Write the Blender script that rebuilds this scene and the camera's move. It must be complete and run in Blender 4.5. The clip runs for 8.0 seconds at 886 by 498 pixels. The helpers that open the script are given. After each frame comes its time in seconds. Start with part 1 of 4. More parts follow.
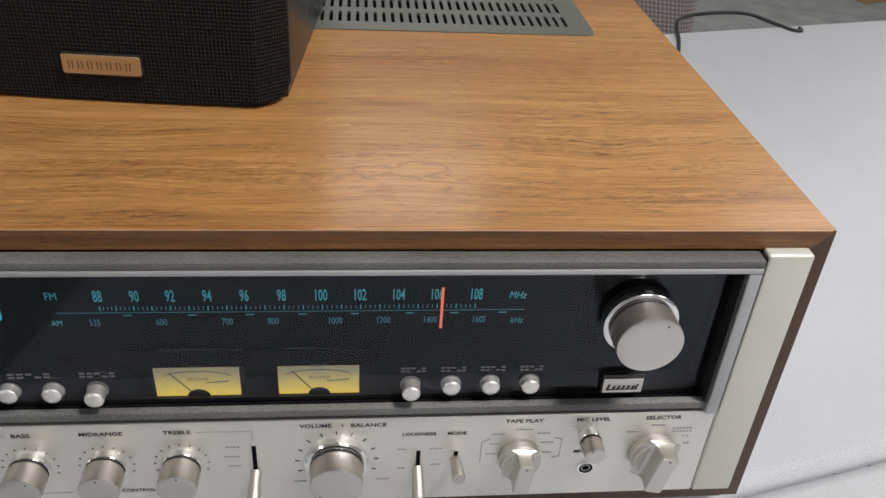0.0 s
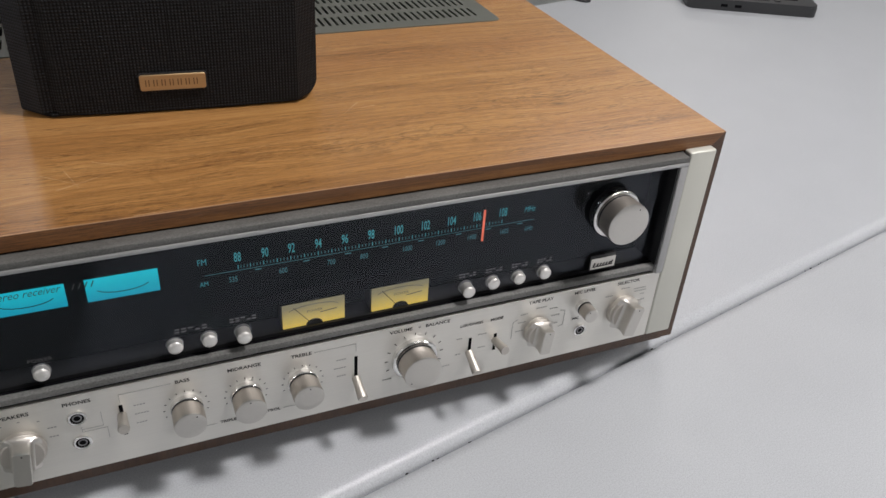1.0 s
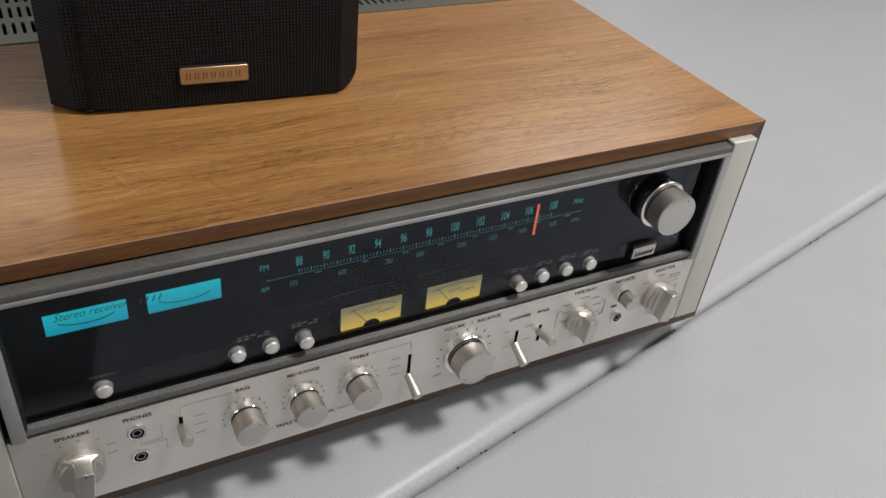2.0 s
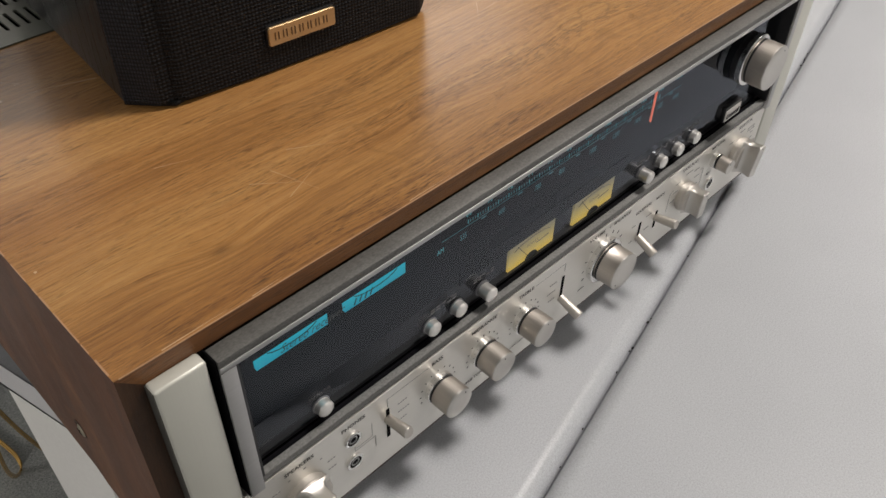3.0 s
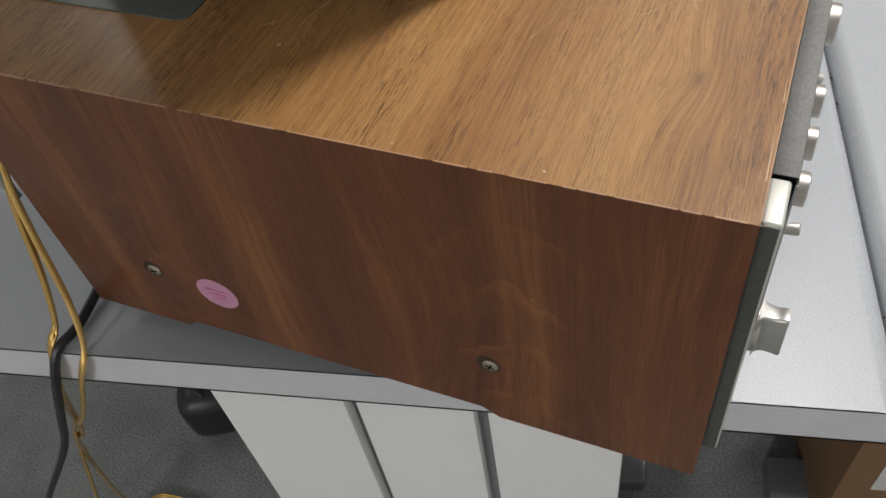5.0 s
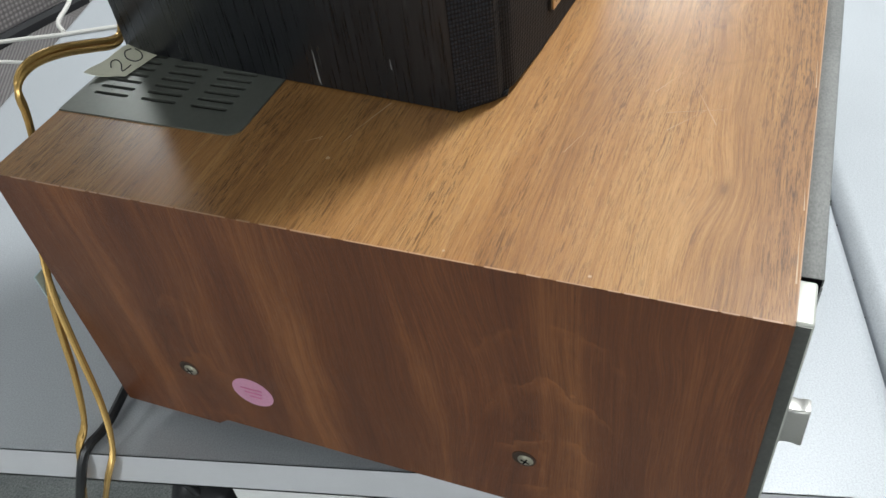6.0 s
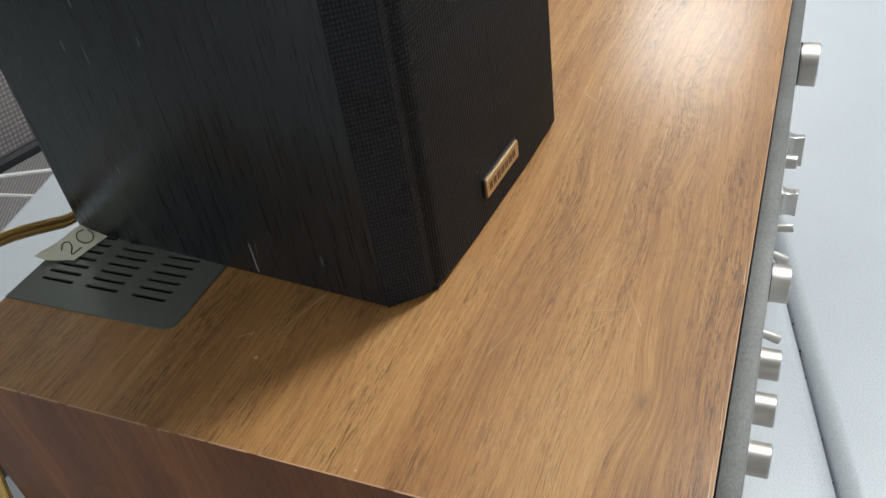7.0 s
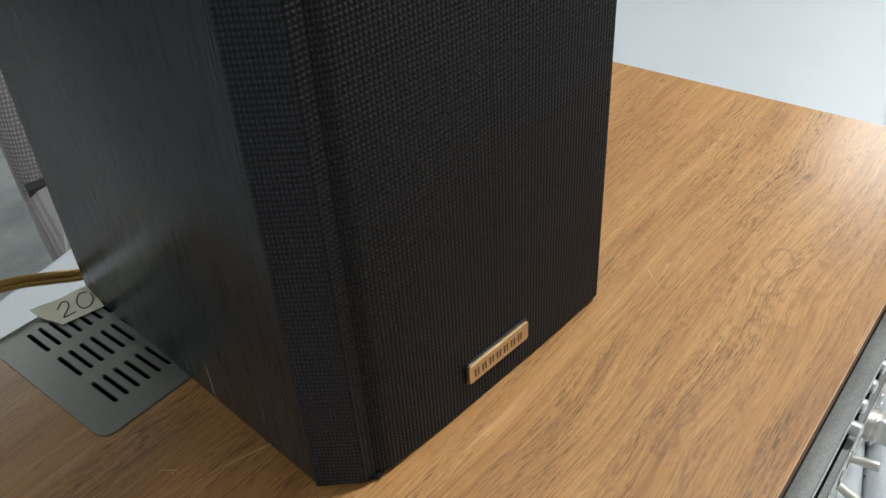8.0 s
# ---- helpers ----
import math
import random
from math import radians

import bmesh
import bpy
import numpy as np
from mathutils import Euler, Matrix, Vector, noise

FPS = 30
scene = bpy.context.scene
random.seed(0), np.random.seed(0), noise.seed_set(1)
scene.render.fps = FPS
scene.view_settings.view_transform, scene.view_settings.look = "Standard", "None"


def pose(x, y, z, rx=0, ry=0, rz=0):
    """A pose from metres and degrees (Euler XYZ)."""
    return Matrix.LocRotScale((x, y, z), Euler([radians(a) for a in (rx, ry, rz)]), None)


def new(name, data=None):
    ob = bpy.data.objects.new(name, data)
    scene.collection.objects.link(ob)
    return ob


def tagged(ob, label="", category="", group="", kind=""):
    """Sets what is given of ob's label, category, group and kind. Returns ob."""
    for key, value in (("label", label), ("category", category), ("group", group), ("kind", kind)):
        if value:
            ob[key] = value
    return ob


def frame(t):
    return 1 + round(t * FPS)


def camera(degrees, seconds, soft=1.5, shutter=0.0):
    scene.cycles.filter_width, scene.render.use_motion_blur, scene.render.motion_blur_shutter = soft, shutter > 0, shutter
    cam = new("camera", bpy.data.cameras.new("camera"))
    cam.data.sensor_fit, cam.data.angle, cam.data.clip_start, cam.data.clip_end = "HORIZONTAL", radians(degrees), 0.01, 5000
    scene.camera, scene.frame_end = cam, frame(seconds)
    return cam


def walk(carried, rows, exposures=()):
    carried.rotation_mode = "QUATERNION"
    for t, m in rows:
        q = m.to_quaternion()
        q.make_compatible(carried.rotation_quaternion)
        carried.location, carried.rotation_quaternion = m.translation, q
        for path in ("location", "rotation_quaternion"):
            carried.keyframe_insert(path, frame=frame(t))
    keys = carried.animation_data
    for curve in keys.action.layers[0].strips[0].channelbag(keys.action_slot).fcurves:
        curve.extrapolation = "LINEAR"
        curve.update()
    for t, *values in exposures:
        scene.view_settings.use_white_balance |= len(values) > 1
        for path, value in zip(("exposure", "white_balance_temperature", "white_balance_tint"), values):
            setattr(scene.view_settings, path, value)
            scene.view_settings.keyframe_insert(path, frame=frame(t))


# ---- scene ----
cam = camera(56.29, 8.0)
ROWS = [  # seconds, eye, turn
    (0, 0.3189, -0.3043, 1.1411, 56.05, -3.30, -4.98),
    (0.5, 0.2253, -0.3616, 1.1648, 56.22, -5.53, -9.03),
    (1, 0.1374, -0.4058, 1.1841, 56.49, -3.57, -22.77),
    (1.2, 0.1267, -0.4028, 1.1959, 55.20, -3.65, -23.84),
    (2.3, 0.0441, -0.3083, 1.1925, 52.11, -4.81, -31.07),
    (2.5, 0.0238, -0.2731, 1.1890, 49.85, -2.50, -35.33),
    (3, -0.0485, -0.2086, 1.1815, 47.01, -0.99, -44.82),
    (3.5, -0.0822, -0.1479, 1.1677, 43.45, -0.03, -50.30),
    (4, -0.0759, -0.0749, 1.1462, 39.68, 0.62, -51.23),
    (4.5, -0.1304, -0.0287, 1.1525, 37.49, 5.52, -62.91),
    (4.7, -0.1582, -0.0114, 1.1500, 37.91, 6.69, -66.79),
    (5.8, -0.2098, 0.0250, 1.1644, 44.26, 5.73, -69.37),
    (6, -0.2047, 0.0267, 1.1720, 45.59, 6.05, -69.59),
    (6.5, -0.1918, 0.0180, 1.1898, 49.36, 6.81, -69.35),
    (7, -0.1541, -0.0047, 1.2073, 51.15, 7.38, -68.77),
    (7.5, -0.1009, -0.0383, 1.2231, 53.28, 2.90, -59.79),
    (8, -0.0404, -0.0376, 1.2292, 53.92, 3.16, -51.55),
]
walk(cam, [(t, pose(*p)) for t, *p in ROWS],
     [(0, -0.14, 6480, 13), (0.5, -0.08, 6440, 13), (1, -0.27, 6460, 13), (2.5, -0.42, 6750, 13), (4, -0.38, 6950, 13), (4.7, -0.33, 6700, 12), (5.8, 0.27, 6000, 5), (6.5, 0.18, 6050, 5), (7, 0.0, 6050, 5), (7.5, -0.17, 6050, 5), (8, 0.08, 6050, 4)])

# ---- world and light ----
Z0 = 0.75            # height of the receiver's own zero above the floor
TABLE = 0.746        # table top
CEIL = 2.70
world = bpy.data.worlds.new("world")
scene.world = world
world.use_nodes = True
world.node_tree.nodes["Background"].inputs[0].default_value = (0.6, 0.65, 0.7, 1)
world.node_tree.nodes["Background"].inputs[1].default_value = 0.05
scene.view_settings.exposure = 0.0
# the first three follow reflections, the small square the speaker's shadow
LAMPS = [  # x, y, watts, length and width of the ceiling panels
    (0.31, 3.0, 13, 1.20, 0.60), (4.1, 0.5, 31, 1.20, 0.60), (2.45, 2.35, 20, 1.20, 0.60), (5.9, 6.6, 30, 1.20, 0.60), (1.10, -0.42, 54, 0.36, 0.36), (4.1, -2.8, 60, 1.20, 0.60),
    # these and (4.1, -2.8) are unseen panels added as fill light
    (-5.5, 1.0, 225, 1.20, 0.60), (-3.4, -3.6, 60, 1.20, 0.60), (-3.6, 5.2, 8, 1.20, 0.60), (1.5, -2.8, 28, 1.20, 0.60)]


# ---- node helpers ----
def material(name):
    m = bpy.data.materials.new(name)
    m.use_nodes = True
    return m, m.node_tree, m.node_tree.nodes["Principled BSDF"]


def node(nt, kind, *links, **values):
    """A node; links are (socket, source node or socket), values set its properties or its inputs by name."""
    n = nt.nodes.new(kind)
    for key, value in values.items():
        if key.startswith("i_"):
            k = key[2:]
            n.inputs[int(k) if k.isdigit() else k.replace("_", " ")].default_value = value
        elif key == "operation":
            n.operation = value
        elif key == "bands":
            n.bands_direction = value
        elif key == "blend":
            n.blend_type = value
        elif key == "kind":
            n.feature = value
    for sock, src in links:
        nt.links.new(src if isinstance(src, bpy.types.NodeSocket) else src.outputs[0], n.inputs[sock])
    return n


def math_node(nt, op, a, b=None, c=None, clamp=False):
    n = nt.nodes.new("ShaderNodeMath")
    n.operation, n.use_clamp = op, clamp
    for k, v in enumerate((a, b, c)):
        if v is None:
            continue
        if isinstance(v, (int, float)):
            n.inputs[k].default_value = v
        else:
            nt.links.new(v, n.inputs[k])
    return n.outputs[0]


def coords(nt, scale=(1, 1, 1), move=(0, 0, 0), source="Object"):
    tc = nt.nodes.new("ShaderNodeTexCoord")
    mp = nt.nodes.new("ShaderNodeMapping")
    mp.inputs["Scale"].default_value, mp.inputs["Location"].default_value = scale, move
    nt.links.new(tc.outputs[source], mp.inputs[0])
    return mp.outputs[0]


def noise_tex(nt, vec, scale, detail=4.0, rough=0.55, dist=0.0):
    n = nt.nodes.new("ShaderNodeTexNoise")
    n.inputs["Scale"].default_value, n.inputs["Detail"].default_value = scale, detail
    n.inputs["Roughness"].default_value, n.inputs["Distortion"].default_value = rough, dist
    nt.links.new(vec, n.inputs["Vector"])
    return n.outputs["Fac"]


def ramp(nt, fac, *stops):
    n = nt.nodes.new("ShaderNodeValToRGB")
    while len(n.color_ramp.elements) < len(stops):
        n.color_ramp.elements.new(0.5)
    for e, (p, c) in zip(n.color_ramp.elements, stops):
        e.position, e.color = p, (*c, 1) if len(c) == 3 else c
    nt.links.new(fac, n.inputs[0])
    return n.outputs[0]


def mix(nt, fac, a, b, blend="MIX"):
    n = nt.nodes.new("ShaderNodeMix")
    n.data_type, n.blend_type = "RGBA", blend
    for sock, v in ((n.inputs[0], fac), (n.inputs[6], a), (n.inputs[7], b)):
        if isinstance(v, bpy.types.NodeSocket):
            nt.links.new(v, sock)
        elif isinstance(v, (int, float)):
            sock.default_value = v
        else:
            sock.default_value = (*v, 1)
    return n.outputs[2]


def bump(nt, bsdf, height, strength, distance):
    n = nt.nodes.new("ShaderNodeBump")
    n.inputs["Strength"].default_value, n.inputs["Distance"].default_value = strength, distance
    nt.links.new(height, n.inputs["Height"])
    nt.links.new(n.outputs[0], bsdf.inputs["Normal"])


def plain(name, colour, rough=0.5, metal=0.0, vary=0.12, size=60.0, grain=None, relief=0.0, emit=None, power=0.0):
    """A surface with two scales of variation in tone and gloss. grain: a stretch for brushed metal."""
    m, nt, b = material(name)
    vec = coords(nt, grain or (1, 1, 1))
    fine, broad = noise_tex(nt, vec, size * 8, 3), noise_tex(nt, coords(nt), size / 6, 3)
    both = math_node(nt, "ADD", math_node(nt, "MULTIPLY", fine, 0.55), math_node(nt, "MULTIPLY", broad, 0.45))
    dark, light = [c * (1 - vary) for c in colour], [min(1, c * (1 + vary)) for c in colour]
    nt.links.new(ramp(nt, both, (0.3, dark), (0.7, light)), b.inputs["Base Color"])
    nt.links.new(math_node(nt, "MULTIPLY_ADD", both, 0.16, rough - 0.08), b.inputs["Roughness"])
    b.inputs["Metallic"].default_value = metal
    if relief:
        bump(nt, b, fine, 0.35, relief)
    if emit:
        b.inputs["Emission Color"].default_value, b.inputs["Emission Strength"].default_value = (*emit, 1), power
    return m


def wood(name, dark, mid, light, along="x", knots=(), rough=0.36, pore=0.7, wave=0.03, band=16.0, streaks=0.5, figures=(), coat=0.3, arches=(), bands=0.80):
    """Walnut veneer: fine fibres and soft bands along one axis that part round the knots, with short dark pores."""
    m, nt, b = material(name)
    sep = node(nt, "ShaderNodeSeparateXYZ", (0, coords(nt)))
    if along == "x":
        run, cross, third = sep.outputs[0], sep.outputs[1], sep.outputs[2]
    else:
        run, cross, third = sep.outputs[2], sep.outputs[1], sep.outputs[0]
    def times(x, k):
        return math_node(nt, "MULTIPLY", x, k)
    def away(kx, ky, size, squeeze):
        dx, dy = times(math_node(nt, "SUBTRACT", run, kx), squeeze), math_node(nt, "SUBTRACT", cross, ky)
        d = math_node(nt, "SQRT", math_node(nt, "ADD", math_node(nt, "MULTIPLY", dx, dx), math_node(nt, "MULTIPLY", dy, dy)))
        return math_node(nt, "DIVIDE", d, size)
    shift, core = None, None
    for kx, ky, size, push, heart in knots:
        q = away(kx, ky, size, 0.5)
        q2 = math_node(nt, "MULTIPLY", q, q)
        part_s = times(math_node(nt, "EXPONENT", times(q2, -1.0)), push)
        part_c = times(math_node(nt, "EXPONENT", times(q2, -30.0)), heart)
        shift = part_s if shift is None else math_node(nt, "ADD", shift, part_s)
        core = part_c if core is None else math_node(nt, "MAXIMUM", core, part_c)
    raw = cross
    if shift is not None:
        cross = math_node(nt, "ADD", cross, shift)
    def vec(a, c, move=0.0):
        return node(nt, "ShaderNodeCombineXYZ", (0, math_node(nt, "MULTIPLY_ADD", run, a, move)), (1, times(cross, c)), (2, times(third, c))).outputs[0]
    sway = noise_tex(nt, vec(4.0, 9.0), 1.0, 3.0, 0.5)
    cross = math_node(nt, "MULTIPLY_ADD", math_node(nt, "SUBTRACT", sway, 0.5), wave, cross)
    streak = noise_tex(nt, vec(7.0, 210.0), 1.0, 4.0, 0.65)
    fibre = noise_tex(nt, vec(30.0, 1100.0, 3.0), 1.0, 3.0, 0.65)
    broad = noise_tex(nt, vec(2.2, band, 7.0), 1.0, 5.0, 0.58, 0.4)
    tone = math_node(nt, "MULTIPLY_ADD", math_node(nt, "SUBTRACT", broad, 0.5), bands, 0.5)
    tone = math_node(nt, "MULTIPLY_ADD", math_node(nt, "SUBTRACT", streak, 0.5), streaks, tone)
    tone = math_node(nt, "MULTIPLY_ADD", math_node(nt, "SUBTRACT", fibre, 0.5), 0.52, tone)
    colour = ramp(nt, tone, (0.24, dark), (0.5, mid), (0.76, light))
    # slow drift between golden and reddish brown
    drift = ramp(nt, noise_tex(nt, vec(3.0, 14.0, 11.0), 1.0, 3.0, 0.5), (0.40, (0, 0, 0)), (0.66, (1, 1, 1)))
    colour = mix(nt, times(drift, 0.45), colour, mix(nt, 1.0, colour, (0.86, 0.74, 0.72), "MULTIPLY"))
    # open pores: short thin dark dashes, denser in some bands than in others
    thick = ramp(nt, noise_tex(nt, vec(120.0, 1900.0, 1.0), 1.0, 2.0, 0.5), (0.53, (0, 0, 0)), (0.62, (1, 1, 1)))
    thin = ramp(nt, noise_tex(nt, vec(210.0, 2600.0, 5.0), 1.0, 2.0, 0.5), (0.54, (0, 0, 0)), (0.66, (0.75, 0.75, 0.75)))
    flecks = math_node(nt, "MAXIMUM", thick, thin)
    patch = ramp(nt, noise_tex(nt, vec(6.0, 60.0, 2.0), 1.0, 4.0, 0.6), (0.40, (0.24, 0.24, 0.24)), (0.66, (1, 1, 1)))
    colour = mix(nt, math_node(nt, "MULTIPLY", math_node(nt, "MULTIPLY", flecks, patch), pore), colour, [c * 0.42 for c in dark])
    for kx, ky, size, lines, deep in figures:
        q = away(kx, ky, size, 0.34)
        wob = math_node(nt, "MULTIPLY_ADD", noise_tex(nt, coords(nt), 42.0, 3.0), 1.4, q)
        ring = math_node(nt, "POWER", math_node(nt, "MULTIPLY_ADD", math_node(nt, "SINE", times(wob, lines)), 0.5, 0.5), 12.0)
        fall = math_node(nt, "EXPONENT", times(math_node(nt, "MULTIPLY", math_node(nt, "MULTIPLY", q, q), q), -1.0))
        colour = mix(nt, times(math_node(nt, "MULTIPLY", ring, fall), deep), colour, [c * 0.6 for c in dark])
    # pale cathedral lines, nested arches below a crest
    for crest, ky, bend, step, wide, deep in arches:
        off = math_node(nt, "SUBTRACT", raw, ky)
        off2 = math_node(nt, "MULTIPLY", off, off)
        jag = noise_tex(nt, coords(nt), 48.0, 3.0, 0.5)
        q = math_node(nt, "ADD", math_node(nt, "MULTIPLY_ADD", off2, bend, run), times(math_node(nt, "SUBTRACT", jag, 0.5), 0.045))
        q = math_node(nt, "DIVIDE", math_node(nt, "SUBTRACT", crest, q), step)
        line = math_node(nt, "POWER", math_node(nt, "SUBTRACT", 1.0, math_node(nt, "FRACT", q)), 6.0)
        below = ramp(nt, q, (0.0, (0, 0, 0)), (0.06, (1, 1, 1)))
        fall = math_node(nt, "EXPONENT", times(off2, -1.0 / (wide * wide)))
        broken = ramp(nt, noise_tex(nt, coords(nt), 45.0, 2.0), (0.42, (0.1, 0.1, 0.1)), (0.58, (1, 1, 1)))
        where = math_node(nt, "MULTIPLY", math_node(nt, "MULTIPLY", line, below), math_node(nt, "MULTIPLY", fall, broken))
        colour = mix(nt, times(where, deep), colour, [min(1.0, c * 1.5) for c in light])
    if core is not None:
        colour = mix(nt, times(core, 0.8), colour, [c * 0.30 for c in dark])
    nt.links.new(colour, b.inputs["Base Color"])
    worn = noise_tex(nt, coords(nt), 38.0, 4.0)
    nt.links.new(math_node(nt, "MULTIPLY_ADD", worn, 0.16, rough - 0.06), b.inputs["Roughness"])
    bump(nt, b, math_node(nt, "SUBTRACT", times(fibre, 0.4), flecks), 0.28, 0.0004)
    b.inputs["Coat Weight"].default_value, b.inputs["Coat Roughness"].default_value = coat, 0.21
    b.inputs["Specular IOR Level"].default_value = 0.36
    return m


def brushed(name, colour, rough, vary=0.1, along="x", metal=1.0):
    stretch = {"x": (4, 400, 400), "y": (400, 4, 400), "z": (400, 400, 4)}[along]
    m, nt, b = material(name)
    hair = noise_tex(nt, coords(nt, stretch), 6.0, 3.0, 0.6)
    broad = noise_tex(nt, coords(nt), 30.0, 3.0)
    both = math_node(nt, "ADD", math_node(nt, "MULTIPLY", hair, 0.6), math_node(nt, "MULTIPLY", broad, 0.4))
    nt.links.new(ramp(nt, both, (0.3, [c * (1 - vary) for c in colour]), (0.7, [min(1, c * (1 + vary)) for c in colour])), b.inputs["Base Color"])
    nt.links.new(math_node(nt, "MULTIPLY_ADD", both, 0.2, rough - 0.1), b.inputs["Roughness"])
    b.inputs["Metallic"].default_value = metal
    bump(nt, b, hair, 0.12, 0.0001)
    return m


def glow(name, colour, power, base=(0.02, 0.02, 0.02)):
    m, nt, b = material(name)
    b.inputs["Base Color"].default_value = (*base, 1)
    b.inputs["Roughness"].default_value = 0.5
    b.inputs["Emission Color"].default_value, b.inputs["Emission Strength"].default_value = (*colour, 1), power
    return m


# ---- materials ----
KNOTS = [(0.066, 0.0315, 0.013, 0.006, 0.6), (0.446, 0.074, 0.014, 0.006, 0.7), (0.212, 0.045, 0.016, -0.005, 0.0), (0.335, 0.045, 0.022, -0.006, 0.0), (0.47, 0.21, 0.012, 0.004, 0.5), (0.19, 0.085, 0.026, 0.005, 0.0)]
walnut_top = wood("walnut_top", (0.145, 0.060, 0.0170), (0.358, 0.175, 0.053), (0.530, 0.306, 0.110), "x", KNOTS, 0.44, 0.84, 0.018, 24.0, 0.42, [(0.345, 0.048, 0.030, 9.0, 0.36), (0.208, 0.046, 0.022, 9.0, 0.36)], 0.50, (), 0.52)
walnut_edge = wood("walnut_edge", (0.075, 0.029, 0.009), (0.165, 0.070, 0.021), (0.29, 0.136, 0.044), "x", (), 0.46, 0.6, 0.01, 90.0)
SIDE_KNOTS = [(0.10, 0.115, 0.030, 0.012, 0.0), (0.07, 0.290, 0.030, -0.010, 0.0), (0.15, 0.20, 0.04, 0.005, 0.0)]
# darker than the lid's walnut, lowered in colour to offset the west lamp
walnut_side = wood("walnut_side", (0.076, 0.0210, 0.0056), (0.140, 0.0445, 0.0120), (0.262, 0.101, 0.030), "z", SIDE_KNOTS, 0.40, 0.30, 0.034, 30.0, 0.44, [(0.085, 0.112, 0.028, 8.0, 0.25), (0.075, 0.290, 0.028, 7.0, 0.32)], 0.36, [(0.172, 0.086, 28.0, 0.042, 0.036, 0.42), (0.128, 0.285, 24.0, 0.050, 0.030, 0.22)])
walnut_dark = wood("walnut_dark", (0.030, 0.014, 0.007), (0.055, 0.025, 0.011), (0.08, 0.038, 0.017), "z", (), 0.42, 0.3)
screw_metal = plain("screw_metal", (0.50, 0.46, 0.36), 0.34, 0.9, 0.25, 300)
hole_dark = plain("hole_dark", (0.035, 0.020, 0.012), 0.7, 0, 0.3, 200)
worn_edge = plain("worn_edge", (0.42, 0.24, 0.13), 0.5, 0, 0.3, 200)
scratch_pale = plain("scratch_pale", (0.50, 0.34, 0.20), 0.55, 0, 0.25, 300)
alu_panel = brushed("alu_panel", (0.70, 0.685, 0.645), 0.44, 0.05, "x", 0.75)
alu_cap = brushed("alu_cap", (0.58, 0.58, 0.525), 0.46, 0.03, "z", 0.35)
flank_grey = plain("flank_grey", (0.13, 0.13, 0.118), 0.42, 0.6, 0.2, 60)
alu_frame = brushed("alu_frame", (0.42, 0.42, 0.42), 0.54, 0.10, "x", 0.6)
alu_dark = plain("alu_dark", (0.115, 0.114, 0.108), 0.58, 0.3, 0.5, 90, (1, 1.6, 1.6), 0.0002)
ledge_grey = plain("ledge_grey", (0.12, 0.12, 0.116), 0.62, 0.2, 0.5, 80, (1, 1.6, 1.6), 0.00015)
alu_knob = brushed("alu_knob", (0.56, 0.53, 0.49), 0.50, 0.08, "y", 1.0)
alu_knurl = brushed("alu_knurl", (0.54, 0.50, 0.455), 0.46, 0.08, "y", 1.0)
alu_face = plain("alu_face", (0.58, 0.56, 0.525), 0.36, 1.0, 0.04, 90)
alu_button = plain("alu_button", (0.78, 0.765, 0.735), 0.34, 0.8, 0.04, 90)
chrome = plain("chrome", (0.82, 0.81, 0.79), 0.16, 1.0, 0.04, 90)
black_paint = plain("black_paint", (0.012, 0.012, 0.013), 0.45, 0, 0.3, 60)
black_matte = plain("black_matte", (0.004, 0.004, 0.005), 0.85, 0, 0.3, 60)
black_matte.node_tree.nodes["Principled BSDF"].inputs["Specular IOR Level"].default_value = 0.05
dial_black = plain("dial_black", (0.005, 0.006, 0.007), 0.8, 0, 0.3, 30)
dial_black.node_tree.nodes["Principled BSDF"].inputs["Specular IOR Level"].default_value = 0.05
ink = plain("ink", (0.02, 0.02, 0.02), 0.6, 0, 0.2, 200)
print_grey = plain("print_grey", (0.26, 0.26, 0.255), 0.6, 0, 0.2, 200)
ink_grey = plain("ink_grey", (0.10, 0.10, 0.105), 0.6, 0, 0.2, 200)
vent_paint = plain("vent_paint", (0.145, 0.151, 0.132), 0.30, 0.3, 0.10, 50, None, 0.00005)
rubber = plain("rubber", (0.015, 0.015, 0.015), 0.7, 0, 0.3, 80)
dial_cyan = glow("dial_cyan", (0.010, 0.25, 0.28), 0.50, (0.05, 0.3, 0.32))
dial_faint = glow("dial_faint", (0.012, 0.16, 0.19), 0.30, (0.04, 0.2, 0.22))
needle_red = glow("needle_red", (0.80, 0.17, 0.09), 0.9, (0.5, 0.1, 0.06))
laminate_edge = plain("laminate_edge", (0.60, 0.60, 0.62), 0.5, 0, 0.06, 220)
white_board = plain("white_board", (0.78, 0.78, 0.76), 0.5, 0, 0.05, 40)
board_gap = plain("board_gap", (0.20, 0.20, 0.21), 0.6, 0, 0.1, 40)
wall_paint = plain("wall_paint", (0.46, 0.47, 0.49), 0.7, 0, 0.04, 20)
ceiling_paint = plain("ceiling_paint", (0.80, 0.80, 0.79), 0.8, 0, 0.04, 30)
lamp_frame = plain("lamp_frame", (0.8, 0.8, 0.8), 0.4, 0, 0.03, 20)
grey_metal = plain("grey_metal", (0.25, 0.25, 0.26), 0.4, 0.7, 0.1, 40)
gold_wire = plain("gold_wire", (0.72, 0.46, 0.15), 0.24, 0.6, 0.25, 160)
black_cord = plain("black_cord", (0.014, 0.014, 0.016), 0.42, 0, 0.2, 80)
tag_plastic = plain("tag_plastic", (0.42, 0.52, 0.54), 0.2, 0, 0.1, 80)
